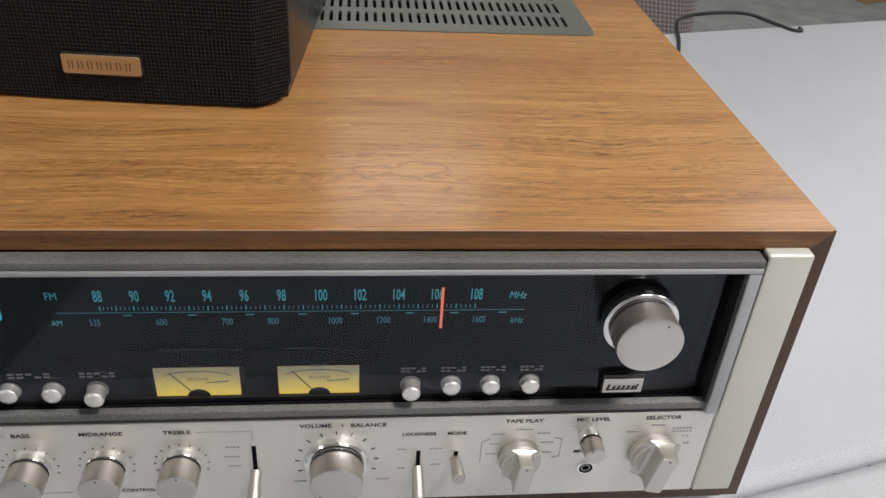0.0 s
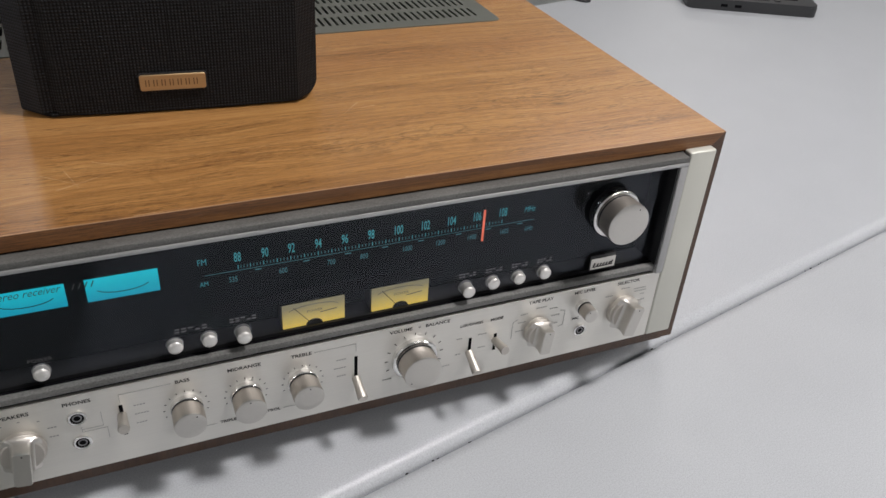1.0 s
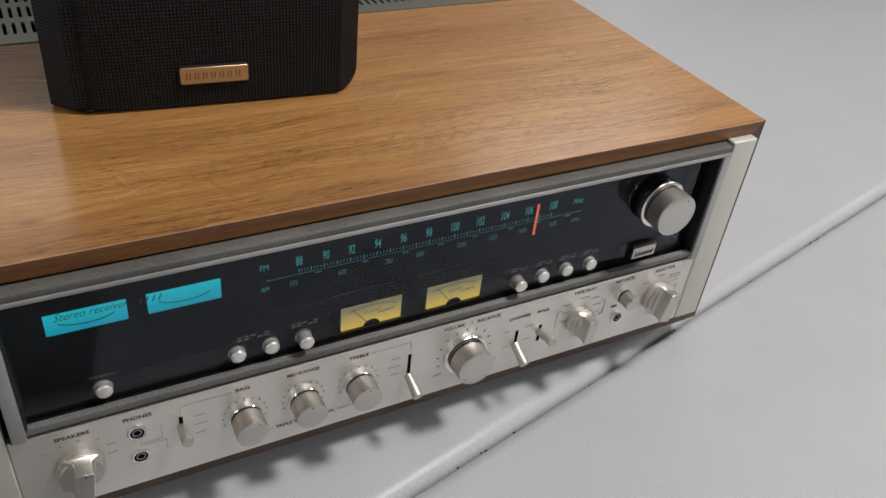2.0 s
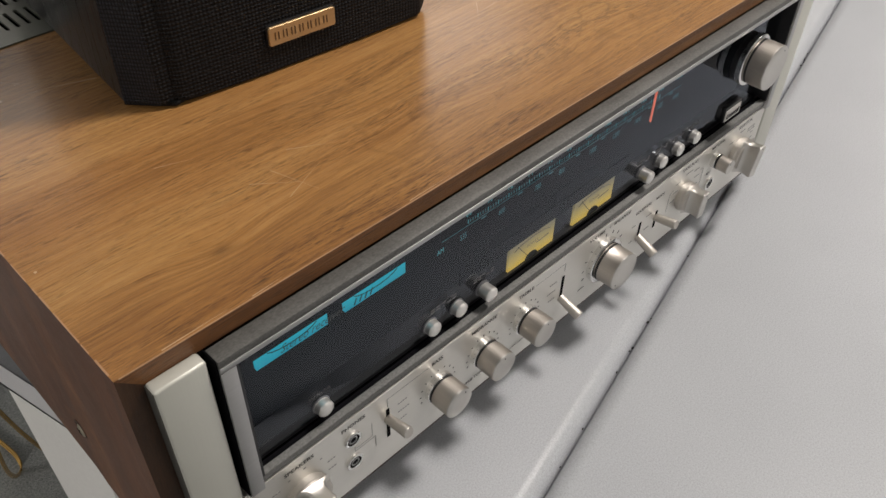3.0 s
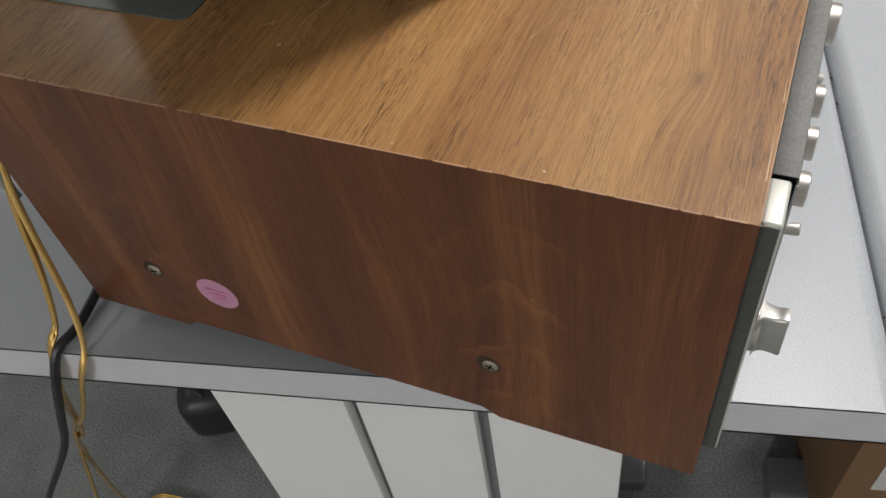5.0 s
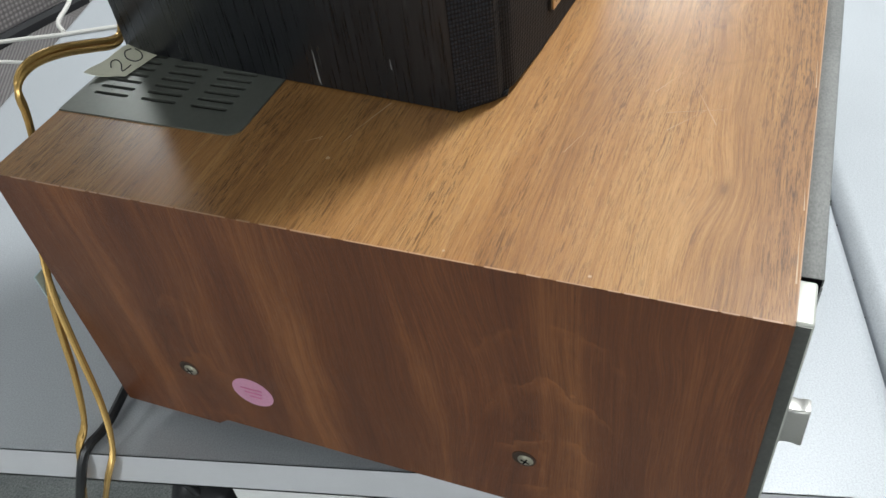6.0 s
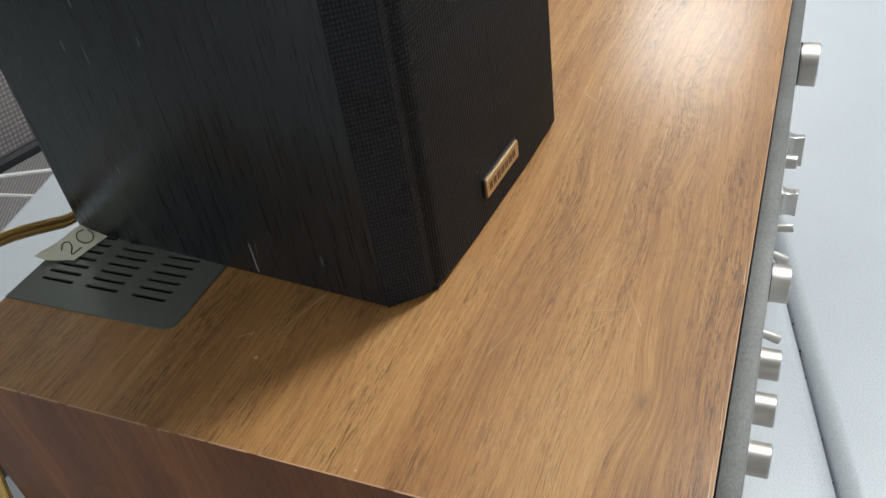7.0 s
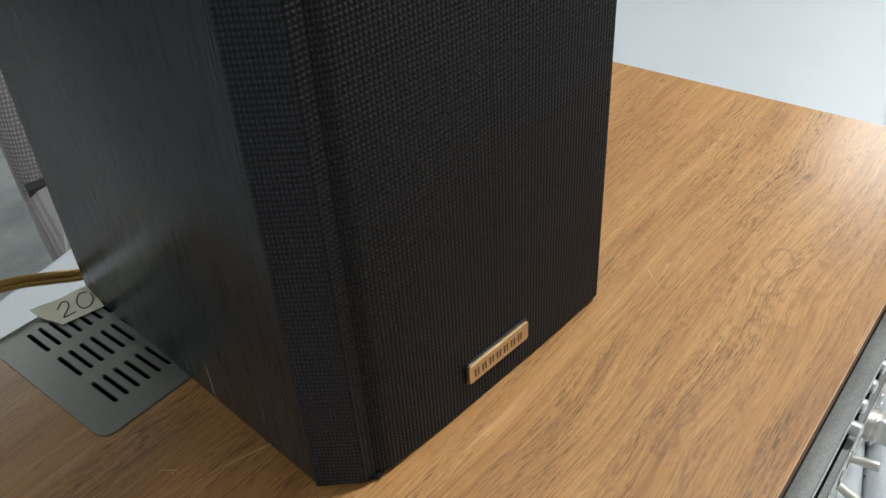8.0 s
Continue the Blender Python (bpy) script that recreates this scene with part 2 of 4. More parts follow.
white_cord = plain("white_cord", (0.62, 0.60, 0.56), 0.5, 0, 0.08, 80)
tape_paper = plain("tape_paper", (0.66, 0.64, 0.50), 0.6, 0, 0.07, 120, None, 0.0002)
sticker_pink = plain("sticker_pink", (0.58, 0.28, 0.40), 0.5, 0, 0.12, 120)
brown_wood = plain("brown_wood", (0.20, 0.11, 0.055), 0.55, 0, 0.3, 30, (1, 8, 1))
cardboard = plain("cardboard", (0.34, 0.22, 0.12), 0.7, 0, 0.15, 30)
bronze = brushed("bronze", (0.57, 0.41, 0.23), 0.36, 0.07, "x", 0.85)
black_plastic = plain("black_plastic", (0.022, 0.023, 0.025), 0.4, 0, 0.2, 60, None, 0.0001)
screen_black = plain("screen_black", (0.006, 0.006, 0.007), 0.09, 0, 0.1, 20)


def carpet_material():
    m, nt, b = material("carpet")
    tuft, blot = noise_tex(nt, coords(nt), 260.0, 4.0, 0.7), noise_tex(nt, coords(nt), 9.0, 4.0)
    both = math_node(nt, "ADD", math_node(nt, "MULTIPLY", tuft, 0.7), math_node(nt, "MULTIPLY", blot, 0.3))
    nt.links.new(ramp(nt, both, (0.34, (0.14, 0.152, 0.150)), (0.5, (0.27, 0.285, 0.28)), (0.66, (0.41, 0.425, 0.41))), b.inputs["Base Color"])
    b.inputs["Roughness"].default_value = 0.95
    bump(nt, b, tuft, 0.8, 0.004)
    return m


def weave_material(name, dark, light, pitch, depth, rough=0.85, sheen=0.0, gloss=0.3, pale_to=None):
    """Woven cloth: two crossed sets of threads in the object's own x (and depth) and z."""
    m, nt, b = material(name)
    sep = node(nt, "ShaderNodeSeparateXYZ", (0, coords(nt)))
    k = 6.2832 / pitch
    side = math_node(nt, "SIGN", math_node(nt, "SUBTRACT", sep.outputs[0], 0.095))
    along = math_node(nt, "MULTIPLY_ADD", math_node(nt, "MULTIPLY", sep.outputs[1], side), 0.9, sep.outputs[0])
    wob = math_node(nt, "MULTIPLY", noise_tex(nt, coords(nt), 70.0, 2.0), 1.4)
    a = math_node(nt, "SINE", math_node(nt, "ADD", math_node(nt, "MULTIPLY", along, k), wob))
    c = math_node(nt, "SINE", math_node(nt, "ADD", math_node(nt, "MULTIPLY", sep.outputs[2], k), wob))
    knit = math_node(nt, "MULTIPLY_ADD", math_node(nt, "MULTIPLY", a, c), 0.14, math_node(nt, "MULTIPLY_ADD", a, 0.18, math_node(nt, "MULTIPLY_ADD", c, 0.18, 0.5)))
    dust = noise_tex(nt, coords(nt), 900.0, 2.0)
    soft = noise_tex(nt, coords(nt), 14.0, 3.0)
    tone = math_node(nt, "ADD", math_node(nt, "MULTIPLY", knit, 0.7), math_node(nt, "MULTIPLY_ADD", dust, 0.2, math_node(nt, "MULTIPLY", soft, 0.1)))
    colour = ramp(nt, tone, (0.34, dark), (0.72, light))
    if pale_to:
        # threads about three times paler up to this x
        caught = math_node(nt, "LESS_THAN", sep.outputs[0], pale_to)
        colour = mix(nt, caught, colour, ramp(nt, tone, (0.36, [3 * c for c in dark]), (0.66, [3.2 * c for c in light])))
    nt.links.new(colour, b.inputs["Base Color"])
    b.inputs["Roughness"].default_value = rough
    b.inputs["Sheen Weight"].default_value = sheen
    b.inputs["Specular IOR Level"].default_value = gloss
    bump(nt, b, knit, 0.9, depth)
    return m


def ash_material():
    """Black ash vinyl: nearly black, with fine upright grain and a few pale rubs."""
    m, nt, b = material("black_ash")
    fine = noise_tex(nt, coords(nt, (620, 620, 18)), 1.0, 5.0, 0.65)
    rub = noise_tex(nt, coords(nt, (160, 160, 26)), 1.0, 3.0, 0.6)
    marks = ramp(nt, rub, (0.66, (0, 0, 0)), (0.80, (1, 1, 1)))
    col = mix(nt, math_node(nt, "MULTIPLY", marks, 0.30), ramp(nt, fine, (0.3, (0.006, 0.0065, 0.0075)), (0.7, (0.020, 0.0215, 0.0245))), (0.12, 0.12, 0.115))
    nt.links.new(col, b.inputs["Base Color"])
    nt.links.new(math_node(nt, "MULTIPLY_ADD", fine, 0.20, 0.19), b.inputs["Roughness"])
    bump(nt, b, fine, 0.30, 0.0004)
    return m


def glass_material():
    """Thin clear glass: straight through, with a mirror sheen that grows towards a glancing view."""
    m, nt, b = material("dial_glass")
    nt.nodes.remove(b)
    clear, gloss, fres, both = (nt.nodes.new(k) for k in ("ShaderNodeBsdfTransparent", "ShaderNodeBsdfGlossy", "ShaderNodeFresnel", "ShaderNodeMixShader"))
    clear.inputs["Color"].default_value = (0.94, 0.96, 0.97, 1)
    gloss.inputs["Color"].default_value = (0.66, 0.71, 0.82, 1)
    gloss.inputs["Roughness"].default_value = 0.0
    fres.inputs["IOR"].default_value = 1.50
    nt.links.new(fres.outputs[0], both.inputs[0])
    nt.links.new(clear.outputs[0], both.inputs[1])
    nt.links.new(gloss.outputs[0], both.inputs[2])
    nt.links.new(both.outputs[0], nt.nodes["Material Output"].inputs["Surface"])
    return m


def meter_material(name, low, high, z0, z1, power):
    """A lamp-lit meter face, brightest along the edge where its lamp sits."""
    m, nt, b = material(name)
    sep = node(nt, "ShaderNodeSeparateXYZ", (0, coords(nt)))
    up = math_node(nt, "DIVIDE", math_node(nt, "SUBTRACT", sep.outputs[2], z0), z1 - z0, None, True)
    blot = noise_tex(nt, coords(nt), 120.0, 2.0)
    up = math_node(nt, "MULTIPLY_ADD", math_node(nt, "SUBTRACT", blot, 0.5), 0.35, up, True)
    col = ramp(nt, up, (0.0, low), (0.45, [0.55 * a + 0.45 * c for a, c in zip(low, high)]), (1.0, high))
    nt.links.new(col, b.inputs["Emission Color"])
    nt.links.new(mix(nt, 0.75, col, (0.0, 0.0, 0.0)), b.inputs["Base Color"])
    b.inputs["Emission Strength"].default_value = power
    b.inputs["Roughness"].default_value = 0.5
    return m


def laminate_material():
    """Grey table laminate: a fine two-tone speckle under a dull, lightly pebbled finish."""
    m, nt, b = material("laminate")
    speck, dot, blot = noise_tex(nt, coords(nt), 950.0, 3.0, 0.6), noise_tex(nt, coords(nt), 2300.0, 2.0, 0.6), noise_tex(nt, coords(nt), 14.0, 3.0)
    both = math_node(nt, "ADD", math_node(nt, "MULTIPLY", speck, 0.60), math_node(nt, "MULTIPLY_ADD", dot, 0.32, math_node(nt, "MULTIPLY", blot, 0.08)))
    nt.links.new(ramp(nt, both, (0.34, (0.31, 0.324, 0.344)), (0.5, (0.392, 0.409, 0.432)), (0.66, (0.460, 0.480, 0.505))), b.inputs["Base Color"])
    nt.links.new(math_node(nt, "MULTIPLY_ADD", speck, 0.16, 0.30), b.inputs["Roughness"])
    b.inputs["Specular IOR Level"].default_value = 0.4
    bump(nt, b, speck, 0.35, 0.00022)
    return m


carpet = carpet_material()
laminate = laminate_material()
grille_cloth = weave_material("grille_cloth", (0.0008, 0.0008, 0.0010), (0.0076, 0.0084, 0.0110), 0.0021, 0.0010, 0.60, 0.0, 0.22, 0.0122)
chair_cloth = weave_material("chair_cloth", (0.098, 0.089, 0.088), (0.245, 0.222, 0.216), 0.0075, 0.002, 0.9, 0.2)
black_ash = ash_material()
dial_glass = glass_material()
glass_clear, _nt, _ = material("glass_clear")
_t = _nt.nodes.new("ShaderNodeBsdfTransparent")
_nt.links.new(_t.outputs[0], _nt.nodes["Material Output"].inputs["Surface"])
meter_yellow = meter_material("meter_yellow", (0.86, 0.62, 0.12), (0.30, 0.270, 0.16), 0.0965, 0.112, 0.72)
meter_cyan = meter_material("meter_cyan", (0.0, 0.30, 0.43), (0.0, 0.52, 0.62), 0.134, 0.149, 0.95)


# ---- mesh helpers ----
def link(name, me, mat, parent=None, label=""):
    ob = new(name, me)
    if mat and not me.materials:
        me.materials.append(mat)
    if parent:
        ob.parent = parent
    return tagged(ob, label=label)


def finish(bm, name, sharp=35):
    bmesh.ops.recalc_face_normals(bm, faces=bm.faces)
    for f in bm.faces:
        f.smooth = True
    for e in bm.edges:
        e.smooth = len(e.link_faces) == 2 and e.calc_face_angle(0) < radians(sharp)
    me = bpy.data.meshes.new(name)
    bm.to_mesh(me)
    bm.free()
    return me


def part(name, bm, mat, parent, label="", sharp=35):
    return link(name, finish(bm, name, sharp), mat, parent, label)


def thing(name, at, label, category, turn=0.0, group="", kind=""):
    ob = new(name)
    ob.empty_display_size = 0.05
    ob.location, ob.rotation_euler = at, (0, 0, radians(turn))
    return tagged(ob, label, category, group, kind)


def add_box(bm, x0, x1, y0, y1, z0, z1, bevel=0.0, seg=2):
    made = bmesh.ops.create_cube(bm, size=1.0, matrix=Matrix.Translation(((x0 + x1) / 2, (y0 + y1) / 2, (z0 + z1) / 2)) @ Matrix.Diagonal((x1 - x0, y1 - y0, z1 - z0, 1)))
    if bevel:
        bmesh.ops.bevel(bm, geom=list({e for v in made["verts"] for e in v.link_edges}), offset=bevel, segments=seg, affect="EDGES", profile=0.5)
    return bm


def box(*a, **k):
    return add_box(bmesh.new(), *a, **k)


def prism(points, axis, a, b):
    """A prism: a closed outline in the two other axes (in x, y, z order), drawn from a to b along the axis."""
    bm = bmesh.new()
    def at(p, d):
        return {"x": (d, p[0], p[1]), "y": (p[0], d, p[1]), "z": (p[0], p[1], d)}[axis]
    lo, hi = [bm.verts.new(at(p, a)) for p in points], [bm.verts.new(at(p, b)) for p in points]
    n = len(points)
    bm.faces.new(lo)
    bm.faces.new(hi[::-1])
    for i in range(n):
        bm.faces.new((lo[i], lo[(i + 1) % n], hi[(i + 1) % n], hi[i]))
    return bm


def rounded(x0, x1, y0, y1, r, seg=5):
    out = []
    for cx, cy, a in ((x1 - r, y1 - r, 0), (x0 + r, y1 - r, 90), (x0 + r, y0 + r, 180), (x1 - r, y0 + r, 270)):
        out += [(cx + r * math.cos(radians(a + 90 * i / seg)), cy + r * math.sin(radians(a + 90 * i / seg))) for i in range(seg + 1)]
    return out


def lathe(bm, rings, seg=40, at=(0, 0, 0), knurl=None, cap=True):
    """A turned body about the y axis. rings: (y, radius); knurl: (first ring, last ring, depth) of a ribbed stretch."""
    loops = []
    for k, (y, r) in enumerate(rings):
        loop = []
        for i in range(seg):
            a = 2 * math.pi * i / seg
            rr = r - knurl[2] * (i % 2) if knurl and knurl[0] <= k <= knurl[1] else r
            loop.append(bm.verts.new((at[0] + rr * math.cos(a), at[1] + y, at[2] + rr * math.sin(a))))
        loops.append(loop)
    for a, c in zip(loops, loops[1:]):
        for i in range(seg):
            bm.faces.new((a[i], a[(i + 1) % seg], c[(i + 1) % seg], c[i]))
    if cap:
        bm.faces.new(loops[0])
        bm.faces.new(loops[-1][::-1])
    return bm


def tube(bm, points, radius, seg=8, flat=1.0):
    """A round cord through points, smoothed by a Catmull-Rom curve."""
    p = [Vector(q) for q in points]
    p = [2 * p[0] - p[1]] + p + [2 * p[-1] - p[-2]]
    line = []
    for k in range(1, len(p) - 2):
        a, b, c, d = p[k - 1 : k + 3]
        n = max(3, int((c - b).length / 0.008))
        n = min(n, 24)
        for i in range(n):
            t = i / n
            line.append(0.5 * (2 * b + (c - a) * t + (2 * a - 5 * b + 4 * c - d) * t * t + (3 * b - a - 3 * c + d) * t ** 3))
    line.append(p[-2])
    side, loops = Vector((0.3, 0.9, 0.2)), []
    for i, q in enumerate(line):
        way = (line[min(i + 1, len(line) - 1)] - line[max(i - 1, 0)]).normalized()
        side = (side - way * side.dot(way)).normalized()
        up = way.cross(side)
        loops.append([bm.verts.new(q + radius * (side * math.cos(2 * math.pi * j / seg) * flat + up * math.sin(2 * math.pi * j / seg))) for j in range(seg)])
    for a, c in zip(loops, loops[1:]):
        for j in range(seg):
            bm.faces.new((a[j], a[(j + 1) % seg], c[(j + 1) % seg], c[j]))
    bm.faces.new(loops[0])
    bm.faces.new(loops[-1][::-1])
    return bm


def lettering(text, size, x, y, z, mat, parent, name="lettering", wide=1.0, slant=0.0, bold=0.0):
    """Words in the built-in font on an upright face that looks towards -y, centred at x, z."""
    cu = bpy.data.curves.new("words", "FONT")
    cu.body, cu.size, cu.align_x, cu.align_y, cu.shear, cu.offset = text, size, "CENTER", "CENTER", slant, bold
    cu.resolution_u = 2
    tmp = new("words", cu)
    bpy.context.view_layer.update()
    me = bpy.data.meshes.new_from_object(tmp.evaluated_get(bpy.context.evaluated_depsgraph_get()))
    bpy.data.objects.remove(tmp)
    me.transform(Matrix.Translation((x, y, z)) @ Matrix.Rotation(radians(90), 4, "X") @ Matrix.Diagonal((wide, 1, 1, 1)))
    me.name = name
    me.materials.clear()
    return link(name, me, mat, parent)


def strip(name, a, b, width, y, mat, parent, thick=0.0002):
    """A thin printed line on an upright face, from (x, z) a to b."""
    d = Vector((b[0] - a[0], b[1] - a[1]))
    n = Vector((-d.y, d.x)).normalized() * width / 2
    pts = [(a[0] + n.x, a[1] + n.y), (b[0] + n.x, b[1] + n.y), (b[0] - n.x, b[1] - n.y), (a[0] - n.x, a[1] - n.y)]
    return part(name, prism(pts, "y", y, y - thick), mat, parent)


# ---- the room ----
def room():
    x0, x1, y0, y1 = -6.8, 8.0, -5.0, 8.6
    floor = part("floor", box(x0, x1, y0, y1, -0.1, 0.0), carpet, None)
    tagged(floor, "grey mottled cut-pile carpet floor", "floor", kind="structure")
    for name, a in (("wall_south", (x0 - 0.12, x1 + 0.12, y0 - 0.12, y0)), ("wall_north", (x0 - 0.12, x1 + 0.12, y1, y1 + 0.12)),
                    ("wall_west", (x0 - 0.12, x0, y0, y1)), ("wall_east", (x1, x1 + 0.12, y0, y1))):
        tagged(part(name, box(*a, 0.0, CEIL), wall_paint, None), "plain off-white painted office wall", "wall", kind="structure")
    tagged(part("ceiling", box(x0, x1, y0, y1, CEIL, CEIL + 0.1), ceiling_paint, None), "plain white office ceiling with light panels", "ceiling", kind="structure")
    # inferred panels and added fill panels are built alike
    for x, y, watts, long, wide in LAMPS:
        shape = "small square" if long < 0.5 else "rectangular"
        lamp = thing("ceiling_light", (x, y, CEIL), "white %s ceiling light panel set in the ceiling" % shape, "ceiling light", group="ceiling lights")
        hl, hw = long / 2, wide / 2
        bm = bmesh.new()
        for a in ((-hl - 0.04, hl + 0.04, -hw - 0.04, -hw), (-hl - 0.04, hl + 0.04, hw, hw + 0.04), (-hl - 0.04, -hl, -hw, hw), (hl, hl + 0.04, -hw, hw)):
            add_box(bm, *a, -0.03, 0.0)
        part("frame", bm, lamp_frame, lamp)
        part("diffuser", box(-hl, hl, -hw, hw, -0.012, -0.002), lamp_frame, lamp)
        la = bpy.data.lights.new("panel_light", "AREA")
        la.shape, la.size, la.size_y, la.energy, la.color = "RECTANGLE", long - 0.02, wide - 0.02, watts, (1.0, 0.97, 0.935)
        new("panel_light", la).matrix_world = pose(x, y, CEIL - 0.016)


# ---- the two tables ----
def table(at, y0, y1, label):
    t = thing("table", at, label, "table", 13.2, group="tables pushed together")
    R, th = 0.013, 0.032
    prof = []
    for k in range(7):
        a = radians(90 + 15 * k)
        prof.append((y0 + R + R * math.cos(a), -R + R * math.sin(a)))
    prof += [(y0, -th + 0.004), (y0 + 0.004, -th), (y1 - 0.004, -th), (y1, -th + 0.004)]
    for k in range(7):
        a = radians(15 * k)
        prof.append((y1 - R + R * math.cos(a), -R + R * math.sin(a)))
    bm = prism(prof, "x", 0.0, 1.83)
    # the end faces are banded, with a softened rim
    for f in [f for f in bm.faces if len(f.verts) > 4]:
        bmesh.ops.inset_region(bm, faces=[f], thickness=0.0012, depth=0.0)
        bmesh.ops.translate(bm, vec=(f.normal.x * 0.0009, 0, 0), verts=f.verts)
    top = part("tabletop", bm, laminate, t)
    top.data.materials.append(laminate_edge)
    for f in top.data.polygons:
        if abs(f.normal.x) > 0.3:
            f.material_index = 1
    for x in (0.30, 1.58):
        part("leg", prism(rounded(x - 0.022, x + 0.022, (y0 + y1) / 2 - 0.022, (y0 + y1) / 2 + 0.022, 0.02, 4), "z", -th - 0.0, -TABLE + 0.03), grey_metal, t)
        part("foot", box(x - 0.03, x + 0.03, y0 + 0.08, y1 - 0.08, -TABLE, -TABLE + 0.03, bevel=0.008), grey_metal, t)
    return t


CORNER = (0.0738, -0.0970, TABLE)
room()
table(CORNER, 0.0002, 0.762, "light grey laminate table with rounded long edges")
table(CORNER, -0.762, -0.0002, "light grey laminate table pushed against its twin")


def seam_crumbs():
    """Dark crumbs caught in the joint between the tables."""
    random.seed(5)
    c, s = math.cos(radians(13.2)), math.sin(radians(13.2))
    bm = bmesh.new()
    for _ in range(26):
        d, e, r = random.uniform(0.02, 0.75), random.uniform(-0.0012, 0.0012), random.uniform(0.0005, 0.0011)
        bmesh.ops.create_icosphere(bm, subdivisions=1, radius=r, matrix=Matrix.Translation((d * c - e * s, d * s + e * c, -0.0092)) @ Matrix.Diagonal((1.6, 1, 0.8, 1)))
    ob = part("crumbs", bm, rubber, None)
    ob.location = CORNER
    tagged(ob, "dark crumbs caught in the joint between tables", "crumbs", kind="stuff")


seam_crumbs()


def end_shelf():
    """A white unit of upright boards under the table's end."""
    t = thing("storage_unit", (CORNER[0], CORNER[1], 0.0), "white storage unit with upright boards under the table", "storage unit", 13.2)
    part("body", box(0.030, 0.42, 0.140, 0.412, 0.0, 0.712), board_gap, t)
    for a, b in ((0.322, 0.417), (0.235, 0.314), (0.139, 0.226)):
        part("board", box(0.020, 0.0335, a, b, 0.02, 0.7125, bevel=0.0015), white_board, t)
    return t


end_shelf()


def floor_things():
    b = thing("wooden_box", (0.43, -0.20, 0.0), "brown wooden box standing on the carpet under the tables", "box", 14.0)
    part("body", box(-0.09, 0.09, -0.05, 0.05, 0.0, 0.30, bevel=0.004), brown_wood, b)
    part("label", box(-0.0925, -0.0902, -0.015, 0.015, 0.16, 0.25, bevel=0.001), white_cord, b, "pale paper label")
    c = thing("cardboard_box", (2.95, 3.75, 0.0), "brown cardboard box on the carpet", "box", 20.0)
    part("body", box(-0.25, 0.25, -0.18, 0.18, 0.0, 0.24, bevel=0.004), cardboard, c)
    part("tape", box(-0.03, 0.03, -0.181, 0.181, 0.2401, 0.2412), tape_paper, c)
    k = thing("shoulder_bag", (0.27, 0.72, 0.0), "small black bag lying on the carpet under the table", "bag", 30.0)
    bm = box(-0.09, 0.09, -0.05, 0.05, 0.0, 0.11, bevel=0.03, seg=3)
    part("body", bm, black_plastic, k)
    part("strap", tube(bmesh.new(), [(-0.07, 0.0, 0.10), (-0.04, 0.03, 0.15), (0.03, 0.02, 0.15), (0.07, 0.0, 0.10)], 0.006, 8), black_plastic, k)


floor_things()


def chair():
    """An upholstered chair drawn up to the far side of the table."""
    t = thing("upholstered_chair", (0.642, 1.088, 0.0), "upholstered chair in grey-brown woven tweed fabric", "chair", -17.0)
    def pad(x, y, z, sx, sy, sz, r, lean=0.0):
        bm = box(-sx / 2, sx / 2, -sy / 2, sy / 2, -sz / 2, sz / 2, bevel=r, seg=4)
        bmesh.ops.transform(bm, matrix=Matrix.Translation((x, y, z)) @ Matrix.Rotation(radians(lean), 4, "X"), verts=bm.verts)
        return bm
    part("seat", pad(0, -0.10, 0.47, 0.54, 0.50, 0.13, 0.035), chair_cloth, t)
    part("backrest", pad(0, 0.21, 0.70, 0.54, 0.12, 0.50, 0.04, -12), chair_cloth, t)
    part("crease_line", tube(bmesh.new(), [(-0.262, 0.108, 0.530), (-0.1, 0.110, 0.539), (0.1, 0.110, 0.539), (0.262, 0.108, 0.530)], 0.013, 8), black_cord, t, "dark round strip along the crease")
    for x in (-0.22, 0.22):
        for y in (-0.28, 0.12):
            part("leg", prism(rounded(x - 0.014, x + 0.014, y - 0.014, y + 0.014, 0.012, 3), "z", 0.0, 0.41), grey_metal, t)
    return t


chair()


# ---- the receiver ----
W, D, TOP, LIP = 0.540, 0.362, 0.195, 0.0100
PANEL, FRAME, LEDGE, GLASS = -0.0065, -0.0097, -0.0078, -0.0008
rec = thing("stereo_receiver", (0, 0, Z0), "silver-faced vintage stereo receiver in a walnut cabinet, dial lit", "receiver")


